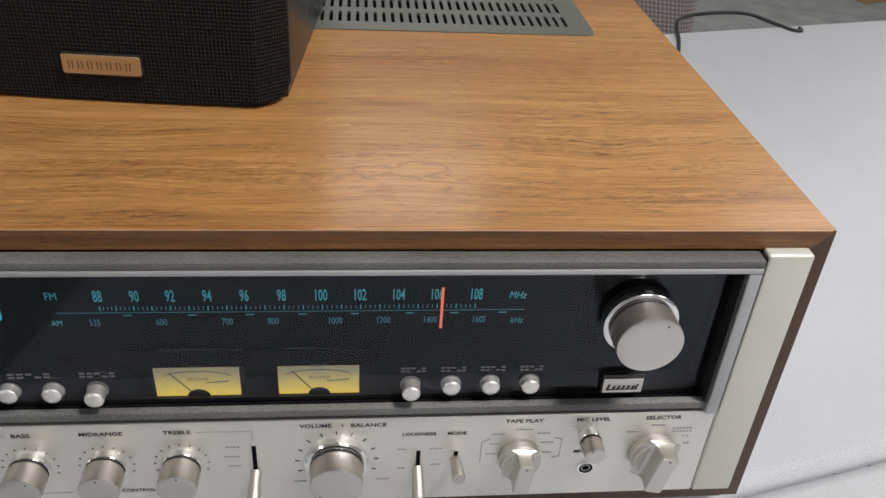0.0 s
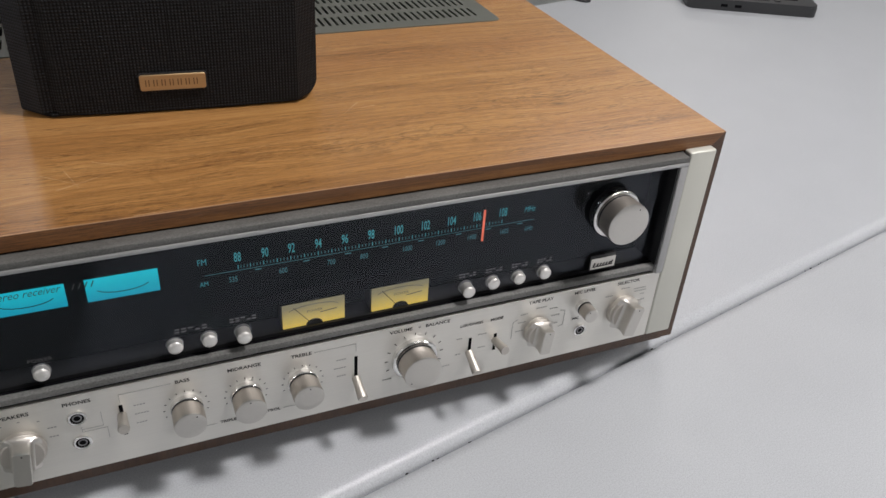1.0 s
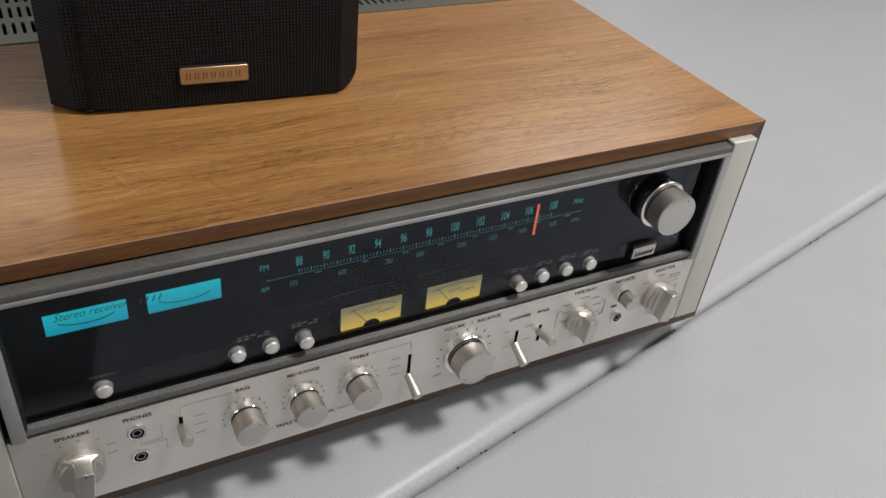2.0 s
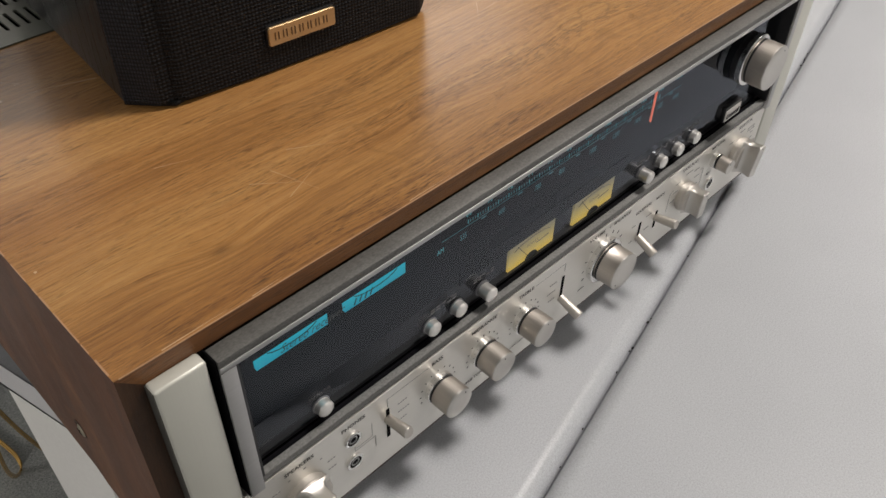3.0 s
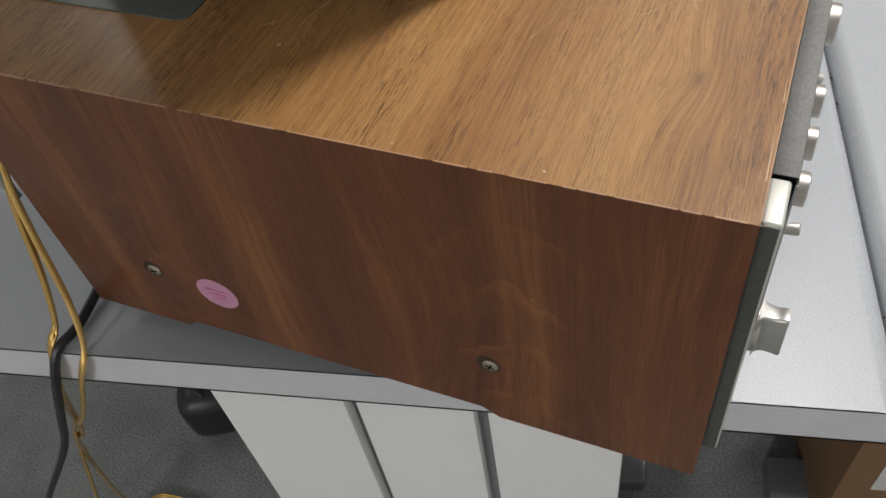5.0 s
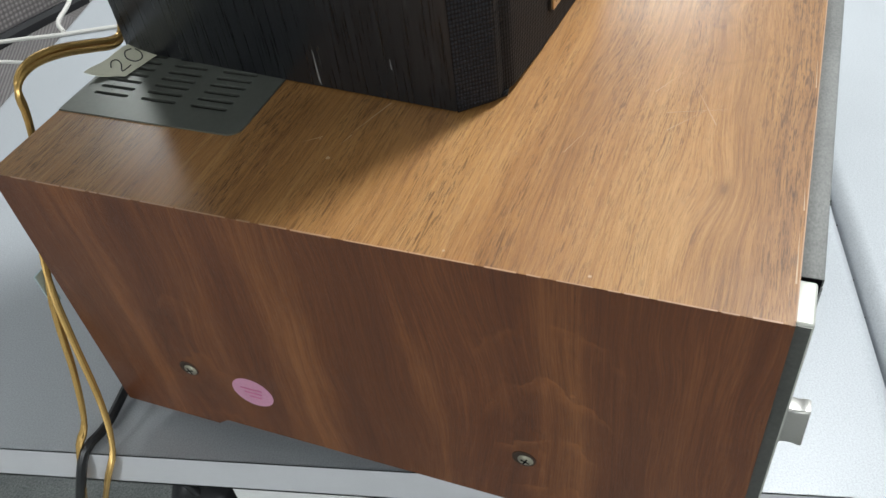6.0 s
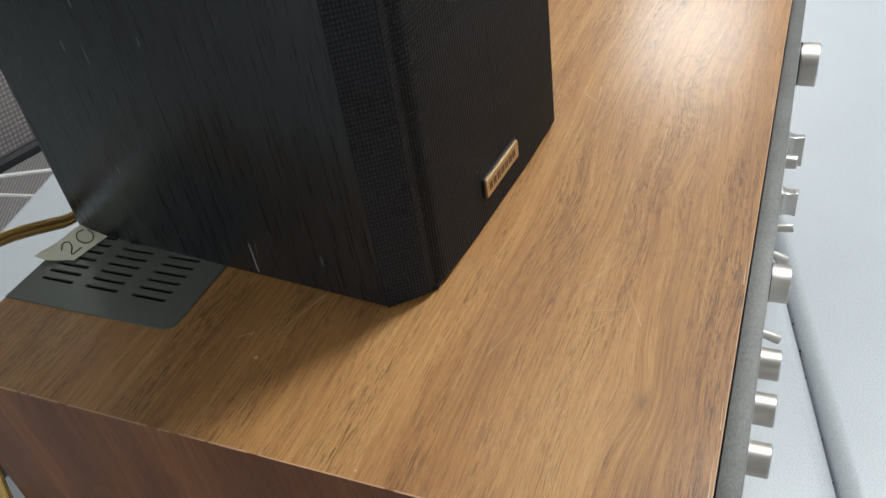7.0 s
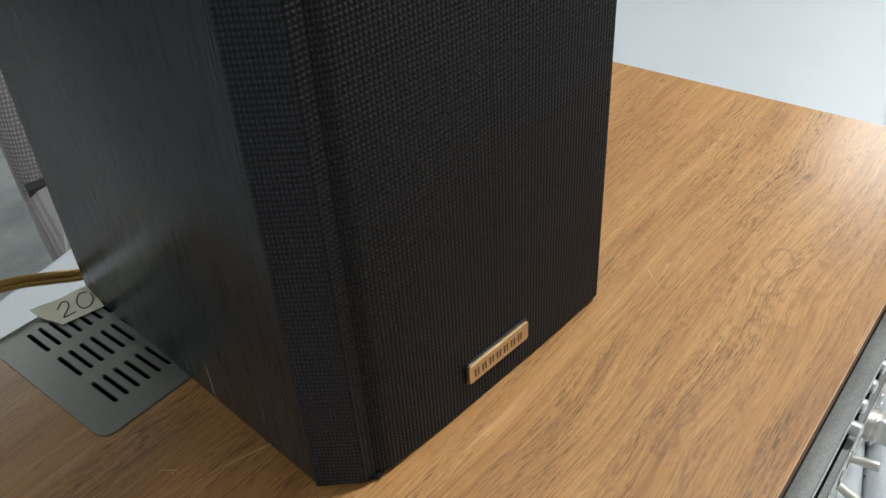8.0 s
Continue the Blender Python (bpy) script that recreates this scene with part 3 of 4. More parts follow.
def cabinet():
    bm = bmesh.new()
    # the lid, mitred at both ends, open under the vent plate
    hx0, hx1, hy = 0.058, 0.482, 0.260
    def slab(x0, x1, y0, y1, m0=0.0, m1=0.0):
        pts = [(x0, TOP), (x1, TOP), (x1 - m1, TOP - LIP), (x0 + m0, TOP - LIP)]
        tmp = prism(pts, "y", y0, y1)
        me = bpy.data.meshes.new("tmp")
        tmp.to_mesh(me)
        tmp.free()
        bm.from_mesh(me)
        bpy.data.meshes.remove(me)
    slab(0.0, W, 0.0, hy, LIP, LIP)
    slab(0.0, hx0, hy, D, LIP, 0)
    slab(hx1, W, hy, D, 0, LIP)
    bmesh.ops.remove_doubles(bm, verts=bm.verts, dist=1e-5)
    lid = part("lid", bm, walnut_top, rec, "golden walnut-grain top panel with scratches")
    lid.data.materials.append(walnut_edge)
    # the front face takes darker walnut tones than the top
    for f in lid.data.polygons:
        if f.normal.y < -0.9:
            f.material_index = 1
    part("worn_edge", prism([(0.002, TOP - 0.0004), (W - 0.002, TOP - 0.0004), (W - 0.002, TOP + 0.00005), (0.002, TOP + 0.00005)], "y", -0.00015, 0.0003), worn_edge, rec, "pale worn front edge of the top")
    # sides, mitred to the lid, with a shallow relief cut along the lower edge
    z0, zr = 0.0115, 0.0178
    for side in (0, 1):
        bm = bmesh.new()
        prof = [(0.0, z0), (0.0985, z0), (0.1085, zr), (0.287, zr), (0.2945, z0), (D, z0), (D, TOP), (0.0, TOP)]
        vs = []
        for x, drop in ((0.0, 0.0), (LIP, LIP)):
            xx = x if side == 0 else W - x
            vs.append([bm.verts.new((xx, y, z - (drop if z == TOP else 0))) for y, z in prof])
        n = len(prof)
        bm.faces.new(vs[0])
        bm.faces.new(vs[1][::-1])
        for i in range(n):
            bm.faces.new((vs[0][i], vs[0][(i + 1) % n], vs[1][(i + 1) % n], vs[1][i]))
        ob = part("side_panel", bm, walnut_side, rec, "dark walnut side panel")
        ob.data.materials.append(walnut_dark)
        # front edge darker still, with its shade included in the colour
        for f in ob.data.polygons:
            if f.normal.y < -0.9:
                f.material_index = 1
    part("bottom_rail", box(LIP, W - LIP, 0.0, 0.012, 0.0108, 0.0250), walnut_dark, rec, "dark walnut rail under the fascia")
    part("chassis", box(LIP, W - LIP, 0.024, D - 0.012, 0.0125, 0.165), black_matte, rec)
    part("back_panel", box(LIP, W - LIP, D - 0.012, D - 0.004, 0.0125, 0.1942), black_paint, rec)
    for x in (0.055, 0.485):
        for y in (0.045, 0.315):
            bm = bmesh.new()
            bmesh.ops.create_cone(bm, cap_ends=True, segments=24, radius1=0.013, radius2=0.015, depth=TABLE - Z0 and 0.0165, matrix=Matrix.Translation((x, y, TABLE - Z0 + 0.00825)))
            part("foot", bm, rubber, rec, "round black rubber foot")
    # screw holes and the sticker
    for y, z, slot in ((0.101, 0.0628, 25), (0.2965, 0.0650, 70)):
        at = Matrix.Translation((0.0, y, z)) @ Matrix.Rotation(radians(-90), 4, "Z")
        bm = lathe(bmesh.new(), [(0.0, 0.0062), (-0.0003, 0.0061), (-0.0004, 0.0054), (-0.0001, 0.0050)], 24, cap=False)
        bmesh.ops.transform(bm, matrix=at, verts=bm.verts)
        hole = part("screw_hole", bm, walnut_dark, rec, "worn rim of the screw hole")
        bm = lathe(bmesh.new(), [(-0.0001, 0.0052), (-0.0002, 0.0048), (-0.0002, 0.0)], 24, cap=False)
        bmesh.ops.transform(bm, matrix=at, verts=bm.verts)
        part("recess", bm, hole_dark, hole)
        bm = lathe(bmesh.new(), [(-0.0001, 0.0041), (-0.0005, 0.0039), (-0.0010, 0.0029), (-0.0012, 0.0014), (-0.0012, 0.0004)], 20)
        bmesh.ops.transform(bm, matrix=at @ Matrix.Translation((0.0008, 0, -0.0008)), verts=bm.verts)
        part("screw", bm, screw_metal, hole, "dull plated screw head")
        for turn in (slot, slot + 90):
            bm = box(-0.0024, 0.0024, -0.00135, -0.0009, -0.0004, 0.0004)
            bmesh.ops.transform(bm, matrix=at @ Matrix.Translation((0.0008, 0, -0.0008)) @ Matrix.Rotation(radians(turn), 4, "Y"), verts=bm.verts)
            part("cross_slot", bm, black_matte, hole)
    bm = bmesh.new()
    lathe(bm, [(0.0, 0.0128), (-0.0003, 0.0126)], 36)
    bmesh.ops.transform(bm, matrix=Matrix.Translation((0.0, 0.2572, 0.0572)) @ Matrix.Rotation(radians(-90), 4, "Z") @ Matrix.Diagonal((1.0, 1, 0.95, 1)), verts=bm.verts)
    part("sticker", bm, sticker_pink, rec, "round pink price sticker")
    for k in range(3):
        part("sticker_writing", box(-0.0006, -0.0004, 0.2502 + 0.001 * k, 0.2640 - 0.002 * k, 0.0602 - 0.0035 * k, 0.0610 - 0.0035 * k), plain("pink_ink", (0.58, 0.17, 0.32), 0.6, 0, 0.1, 100), rec)


def vent_plate():
    """The pressed steel vent with three rows of round-ended slots."""
    bm = bmesh.new()
    x0, x1, y0, y1 = 0.052, 0.488, 0.2535, D - 0.0005
    top, low = TOP + 0.0009, TOP - 0.0002
    pitch, count = 0.00625, 65
    rows = ((0.2695, 0.2912), (0.3003, 0.3220), (0.3303, 0.3520))
    sx0 = 0.070 - pitch / 2
    sx1 = sx0 + pitch * count
    R = 0.007
    def corner(cx, cy, a0):
        return [(cx + R * math.cos(radians(a0 + 15 * k)), cy + R * math.sin(radians(a0 + 15 * k))) for k in range(7)]
    def face(pts):
        bm.faces.new([bm.verts.new((x, y, top)) for x, y in pts])
    ys = [y0, rows[0][0] - 0.004, rows[0][1] + 0.004, rows[1][0] - 0.004, rows[1][1] + 0.004, rows[2][0] - 0.004, rows[2][1] + 0.004, y1]
    face(corner(x0 + R, y0 + R, 180) + [(sx0, y0), (sx0, y1), (x0, y1)])
    face([(sx1, y0)] + corner(x1 - R, y0 + R, 270) + [(x1, y1), (sx1, y1)])
    for a, c in ((ys[0], ys[1]), (ys[2], ys[3]), (ys[4], ys[5]), (ys[6], ys[7])):
        face([(sx0, a), (sx1, a), (sx1, c), (sx0, c)])
    r = 0.00125
    for (sa, sb), (ya, yb) in zip(rows, ((ys[1], ys[2]), (ys[3], ys[4]), (ys[5], ys[6]))):
        for i in range(count):
            ax, bx = sx0 + pitch * i, sx0 + pitch * (i + 1)
            cx, h = (ax + bx) / 2, pitch / 2
            outer = [(bx, ya + 0.005), (bx, yb - 0.005), (bx, yb), (cx, yb), (ax, yb), (ax, yb - 0.005), (ax, ya + 0.005), (ax, ya), (cx, ya), (bx, ya)]
            q = r * 0.7071
            inner = [(cx + r, sa + r), (cx + r, sb - r), (cx + q, sb - r + q), (cx, sb), (cx - q, sb - r + q), (cx - r, sb - r), (cx - r, sa + r), (cx - q, sa + r - q), (cx, sa), (cx + q, sa + r - q)]
            o = [bm.verts.new((x, y, top)) for x, y in outer]
            n = [bm.verts.new((x, y, top)) for x, y in inner]
            lo = [bm.verts.new((x, y, top - 0.0016)) for x, y in inner]
            for k in range(10):
                j = (k + 1) % 10
                bm.faces.new((o[k], o[j], n[j], n[k]))
                bm.faces.new((n[k], n[j], lo[j], lo[k]))
    # rolled outer rim
    rim = corner(x0 + R, y0 + R, 180) + corner(x1 - R, y0 + R, 270) + [(x1, y1), (x0, y1)]
    hi, lo = [bm.verts.new((x, y, top)) for x, y in rim], [bm.verts.new((x, y, low)) for x, y in rim]
    for k in range(len(rim)):
        j = (k + 1) % len(rim)
        bm.faces.new((hi[k], lo[k], lo[j], hi[j]))
    me = bpy.data.meshes.new("vent_plate")
    bm.to_mesh(me)
    bm.free()
    link("vent_plate", me, vent_paint, rec, "dark olive-grey slotted steel vent plate")


def fascia():
    for a, b in ((0.0095, 0.0317), (0.5070, 0.5292)):
        part("end_cap", box(a, b, PANEL - 0.001, 0.0, 0.0252, 0.1862, bevel=0.0014, seg=3), alu_cap, rec, "pale satin aluminium end cap")
    for x in (0.0092, 0.5289):
        part("cap_flank", box(x, x + 0.0006, PANEL, -0.0004, 0.0262, 0.1850), flank_grey, rec, "darker grey flank of the end cap")
    part("control_panel", box(0.0320, 0.5067, PANEL, -0.0004, 0.0250, 0.0866, bevel=0.0004, seg=1), alu_panel, rec, "brushed silver control panel")
    # the dial frame
    ox0, ox1, oz0, oz1 = 0.0348, 0.5052, 0.0880, 0.1845
    ix0, ix1, iz0, iz1 = 0.0420, 0.4990, 0.0952, 0.1775
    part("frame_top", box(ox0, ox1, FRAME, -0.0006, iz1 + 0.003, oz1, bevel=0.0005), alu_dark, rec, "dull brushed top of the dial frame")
    part("frame_lip", box(ox0, ox1, FRAME - 0.0003, FRAME + 0.003, iz1, iz1 + 0.0029, bevel=0.0006), alu_frame, rec, "bright edge of the dial frame")
    for a, b in ((ox0, ix0), (ix1, ox1)):
        part("frame_side", box(a, b, FRAME - 0.0002, 0.004, oz0, iz1 - 0.0002, bevel=0.0005), alu_frame, rec)
    back = GLASS - 0.0032
    part("ledge_gap", box(ix0, ix1, back + 0.0001, GLASS - 0.0001, iz0 - 0.0048, iz0 - 0.0006), black_matte, rec, "black strip between ledge and glass")
    part("ledge", prism([(LEDGE, iz0 - 0.0048), (back, iz0 - 0.0048), (back, iz0), (LEDGE + 0.0012, iz0 - 0.0003), (LEDGE + 0.0003, iz0 - 0.0007), (LEDGE, iz0 - 0.0014)], "x", ix0, ix1), ledge_grey, rec, "brushed grey ledge under the dial")
    part("frame_gap", box(ix0, ix1, PANEL + 0.002, -0.001, 0.0866, iz0 - 0.0048), black_matte, rec)
    for a, b in ((0.0318, 0.0347), (0.5053, 0.5069)):
        part("gap_filler", box(a, b, 0.0, 0.004, 0.0866, 0.1850), black_matte, rec)
    part("gap_filler", box(0.0318, 0.5069, 0.0008, 0.006, 0.1842, 0.1849), black_matte, rec)
    for a, b in ((ox0 - 0.0006, ox0 - 0.0001), (ox1 + 0.0001, ox1 + 0.0006)):
        part("frame_flank", box(a, b, FRAME + 0.0008, 0.0, oz0, oz1), black_matte, rec)
    # dark lining round the window
    for x0, x1 in ((ix0 + 0.0001, ix0 + 0.0016), (ix1 - 0.0016, ix1 - 0.0001)):
        part("window_lining", box(x0, x1, FRAME + 0.001, 0.017, iz0 + 0.0003, iz1 - 0.0002), black_paint, rec)
    part("window_lining", box(ix0, ix1, FRAME + 0.004, 0.017, iz1 - 0.0016, iz1 - 0.0002), black_paint, rec)
    part("window_lining", box(ix0, ix1, GLASS + 0.002, 0.017, iz0 - 0.002, iz0 + 0.0004), black_paint, rec)
    part("dial_board", box(ix0, ix1, 0.0165, 0.020, iz0, iz1), dial_black, rec)
    g = part("dial_glass", box(ix0 + 0.0018, ix1 - 0.0018, GLASS, GLASS + 0.0016, iz0 - 0.0012, iz1 - 0.0018), dial_glass, rec, "clear glass dial window")
    g.visible_shadow = False
    g.data.materials.append(glass_clear)
    for f in g.data.polygons:
        f.material_index = 0 if f.normal.y < -0.9 else 1
    # black strips added behind the glass to cut off the meters seen from above
    for x0, x1, z0, z1 in ((ix0, 0.1640, 0.1596, iz1), (0.1800, 0.3300, 0.1160, 0.1262)):
        part("glass_mask", box(x0, x1, GLASS + 0.0018, GLASS + 0.0022, z0, z1), black_matte, rec)


def dial():
    y = 0.0140
    for text, x in (("88", .1990), ("90", .2156), ("92", .2319), ("94", .2488), ("96", .2660), ("98", .2834), ("100", .3018), ("102", .3205), ("104", .3391), ("106", .3577), ("108", .3770)):
        lettering(text, 0.0096, x, y, 0.1488, dial_cyan, rec, "dial_number", 0.46, 0, 0.00010)
    lettering("FM", 0.0062, 0.1782, y, 0.1490, dial_cyan, rec, "dial_word", 0.75)
    lettering("AM", 0.0048, 0.1782, y, 0.1333, dial_cyan, rec, "dial_word", 0.75)
    lettering("MHz", 0.0062, 0.3975, y, 0.1482, dial_cyan, rec, "dial_word", 0.72, 0.2)
    lettering("kHz", 0.0055, 0.3985, y, 0.1325, dial_faint, rec, "dial_word", 0.72, 0.2)
    for text, x in (("535", .1955), ("600", .2262), ("700", .2570), ("800", .2788), ("1000", .3085), ("1200", .3320), ("1400", .3550), ("1605", .3795)):
        lettering(text, 0.0058, x, y, 0.1333, dial_faint, rec, "dial_number", 0.62)
    me = finish(box(-0.00018, 0.00018, 0.0, 0.0003, -0.0009, 0.0009), "tick")
    tall = finish(box(-0.00022, 0.00022, 0.0, 0.0003, -0.0013, 0.0013), "tick")
    for k in range(81):
        ob = link("tick", tall if k % 4 == 0 else me, dial_cyan if k % 4 == 0 else dial_faint, rec)
        ob.location = (0.1990 + 0.1780 * (k / 80) ** 1.06, y, 0.1418)
    strip("dial_line", (0.179, 0.1395), (0.402, 0.1395), 0.0002, y, dial_faint, rec)
    for x in (0.211, 0.241, 0.268, 0.293, 0.318, 0.345, 0.367, 0.391):
        strip("dial_dash", (x - 0.002, 0.1378), (x + 0.002, 0.1378), 0.0006, y, dial_faint, rec)
    part("pointer", box(0.3592, 0.3604, 0.0072, 0.0082, 0.1335, 0.1575), needle_red, rec, "lit orange-red tuning pointer")
    # the two blue signal meters
    for a, b in ((0.0618, 0.1028), (0.1134, 0.1532)):
        face = part("signal_meter", box(a, b, 0.0142, 0.0162, 0.1350, 0.1508), meter_cyan, rec, "glowing cyan signal meter")
        mid = (a + b) / 2
        pts = [(mid + 0.015 * math.sin(radians(q)), 0.1390 + 0.045 * (math.cos(radians(q * 0.9)) - 1) * -0.13) for q in range(-70, 71, 20)]
        for p, q in zip(pts, pts[1:]):
            strip("scale", p, q, 0.0005, 0.0141, ink, face)
    lettering("Stereo receiver", 0.0068, 0.0840, GLASS - 0.0002, 0.1582, plain("glass_print", (0.05, 0.05, 0.05), 0.5, 0, 0.1, 50), rec, "dial_script", 0.82, 0.45)
    glass_print = bpy.data.materials["glass_print"]
    for k in range(4):
        strip("script_bar", (0.1078 + 0.0032 * k, 0.1560), (0.1094 + 0.0032 * k, 0.1596), 0.0006, GLASS - 0.0001, glass_print, rec)
    # the two yellow power meters
    for a, b, word in ((0.2217, 0.2620, "LEFT"), (0.2806, 0.3202, "RIGHT")):
        face = part("power_meter", box(a, b, 0.0022, 0.0036, 0.0965, 0.1143), meter_yellow, rec, "lit amber-yellow power meter")
        mid = (a + b) / 2
        lettering("POWER", 0.0030, mid + 0.0005, 0.0021, 0.1072, ink_grey, face, "meter_word", 1.0)
        strip("meter_needle", (mid - 0.003, 0.0990), (mid - 0.0130, 0.1120), 0.0004, 0.0020, ink, face)
        pts = [(mid + 0.0165 * math.sin(radians(q)), 0.1085 + 0.0040 * math.cos(radians(q))) for q in range(-75, 76, 15)]
        for p, q in zip(pts, pts[1:]):
            strip("scale", p, q, 0.0003, 0.0021, ink_grey, face)
        strip("red_scale", (mid + 0.004, 0.1050), (mid + 0.015, 0.1060), 0.0005, 0.0021, ink_grey, face)
        hub = [(mid + 0.0055 * math.cos(radians(q)), 0.0965 + 0.0044 * math.sin(radians(q))) for q in range(0, 181, 15)]
        part("hub", prism(hub, "y", 0.0020, 0.0014), black_paint, face)
        part("meter_case", box(a - 0.0004, b + 0.0004, 0.0037, 0.0164, 0.0961, 0.1147), black_paint, face)
        lettering(word, 0.0028, mid, GLASS - 0.0001, 0.1176, ink_grey, rec, "dial_word")
    lettering("POWER", 0.0034, 0.0835, GLASS - 0.0001, 0.1126, ink_grey, rec, "dial_word", 1.1)
    for x, w in ((0.1665, 0.020), (0.1973, 0.017), (0.3472, 0.013), (0.3671, 0.013), (0.3868, 0.013), (0.4063, 0.012)):
        for k in range(2):
            n = 5
            for i in range(n):
                if (i + k) % 4 != 3:
                    strip("print_bar", (x - w / 2 + w * i / n, 0.1150 - 0.0020 * k), (x - w / 2 + w * (i + 0.72) / n, 0.1150 - 0.0020 * k), 0.0010, GLASS - 0.0001, ink_grey, rec)


cabinet()
vent_plate()
fascia()
dial()


# ---- controls ----
def button(x, z, face, sleeve):
    bm = lathe(bmesh.new(), [(GLASS - 0.0002, 0.0052), (GLASS - 0.0008, 0.0052), (GLASS - 0.0009, 0.0041), (sleeve, 0.0041)], 28, (x, 0, z))
    b = part("push_button", bm, grey_metal, rec, "silver push button in a dark collar")
    bm = lathe(bmesh.new(), [(sleeve, 0.0045), (face + 0.0014, 0.0045), (face + 0.0007, 0.0040), (face + 0.0002, 0.0026), (face, 0.0010), (face, 0.0003)], 32, (x, 0, z))
    part("button_cap", bm, alu_button, b, "bright silver cap")


for x, long in ((0.0831, 0), (0.1558, 0), (0.1757, 0), (0.1958, 1), (0.3456, 1), (0.3658, 0), (0.3855, 0), (0.4057, 0)):
    button(x, 0.1050, -0.0100 if long else -0.0066, -0.0024 if long else -0.0016)


def round_knob(x, z, base_y, collar, body, face, name, label, ring=0.0, angle=225):
    """A turned aluminium knob: collar, ribbed skirt and a plain face with an index dot."""
    bm = bmesh.new()
    if ring:
        lathe(bm, [(base_y, ring), (base_y - 0.0035, ring), (base_y - 0.0042, ring - 0.0008), (base_y - 0.0043, collar)], 56, (x, 0, z))
    else:
        lathe(bm, [(base_y, collar), (base_y - 0.0030, collar), (base_y - 0.0036, collar - 0.0006)], 48, (x, 0, z))
    k = part(name, bm, chrome, rec, label)
    step = base_y - (0.0070 if ring else 0.0055)
    bm = lathe(bmesh.new(), [(base_y - 0.003, collar * 0.93), (step, collar * 0.93), (step - 0.0002, body), (face + 0.0012, body)], 120, (x, 0, z), (2, 3, 0.00007))
    part("skirt", bm, alu_knurl, k, "finely ribbed aluminium skirt")
    part("groove", lathe(bmesh.new(), [(step + 0.0022, collar * 0.96), (step + 0.0006, collar * 0.96)], 48, (x, 0, z), cap=False), black_paint, k)
    bm = lathe(bmesh.new(), [(face + 0.0012, body), (face + 0.0004, body - 0.0001), (face, body - 0.0009), (face + 0.00015, body * 0.5), (face + 0.0002, 0.0004)], 56, (x, 0, z))
    part("knob_face", bm, alu_face, k, "smooth spun face")
    a = radians(angle)
    r = body * 0.80
    bm = lathe(bmesh.new(), [(face - 0.0001, 0.00055), (face - 0.0002, 0.0005)], 10, (x + r * math.cos(a), 0, z + r * math.sin(a)))
    part("index_dot", bm, ink, k)
    return k


def bar_knob(x, z, base, tip, turn, name, label, height):
    """A selector: a round skirt that narrows with hollow flanks into a straight grip bar."""
    put = Matrix.Translation((x, 0, z)) @ Matrix.Rotation(radians(turn), 4, "Y")
    bm = lathe(bmesh.new(), [(PANEL, base * 0.92), (PANEL - 0.0014, base * 0.92), (PANEL - 0.0015, base), (PANEL - 0.0040, base), (PANEL - 0.0046, base - 0.0006), (PANEL - 0.0070, base - 0.0010), (PANEL - 0.0076, base - 0.0018)], 56, (x, 0, z))
    k = part(name, bm, alu_knob, rec, label)
    w, y0 = base * 0.37, PANEL - 0.0060
    bm = bmesh.new()
    loops = []
    for n in range(9):
        t = n / 8
        hw = w + (base * 0.80 - w) * (1 - t) ** 9
        hh = height - 0.0011 * math.sin(math.pi * min(1.0, t * 1.05)) - (0.0005 if n == 8 else 0.0)
        if n == 8:
            hw -= 0.0005
        y = y0 + (tip - y0) * t if n < 8 else tip
        loops.append([bm.verts.new((px, y, pz)) for px, pz in rounded(-hw, hw, -hh, hh, hw * 0.30, 4)])
        if n == 7:
            loops.append([bm.verts.new((px, tip + 0.0005, pz)) for px, pz in rounded(-w, w, -height + 0.0004, height - 0.0004, w * 0.30, 4)])
    for a, c in zip(loops, loops[1:]):
        for i in range(len(a)):
            bm.faces.new((a[i], a[(i + 1) % len(a)], c[(i + 1) % len(a)], c[i]))
    bm.faces.new(loops[0])
    bm.faces.new(loops[-1][::-1])
    bmesh.ops.transform(bm, matrix=put, verts=bm.verts)
    part("grip", bm, alu_face, k, "hollow-sided grip bar")
    bm = lathe(bmesh.new(), [(tip - 0.0001, 0.0006), (tip - 0.0002, 0.0005)], 10)
    bmesh.ops.transform(bm, matrix=put @ Matrix.Translation((0, 0, height - 0.0022)), verts=bm.verts)
    part("index_dot", bm, ink, k)
    return k


def lever(x, z0, z1, root, tip_z, label):
    """A slide switch: a dark slot and a round-ended silver lever."""
    s = part("lever_switch", box(x - 0.0011, x + 0.0011, PANEL - 0.0003, PANEL + 0.001, z0, z1), black_matte, rec, label)
    bm = lathe(bmesh.new(), [(0.0, 0.0028), (-0.0100, 0.0032), (-0.0162, 0.0035), (-0.0170, 0.0031), (-0.0170, 0.0004)], 20)
    tilt = math.degrees(math.atan2(tip_z - root, 0.0125))
    bmesh.ops.transform(bm, matrix=Matrix.Translation((x, PANEL, root)) @ Matrix.Rotation(radians(-tilt), 4, "X"), verts=bm.verts)
    part("lever", bm, alu_knob, s, "silver lever")


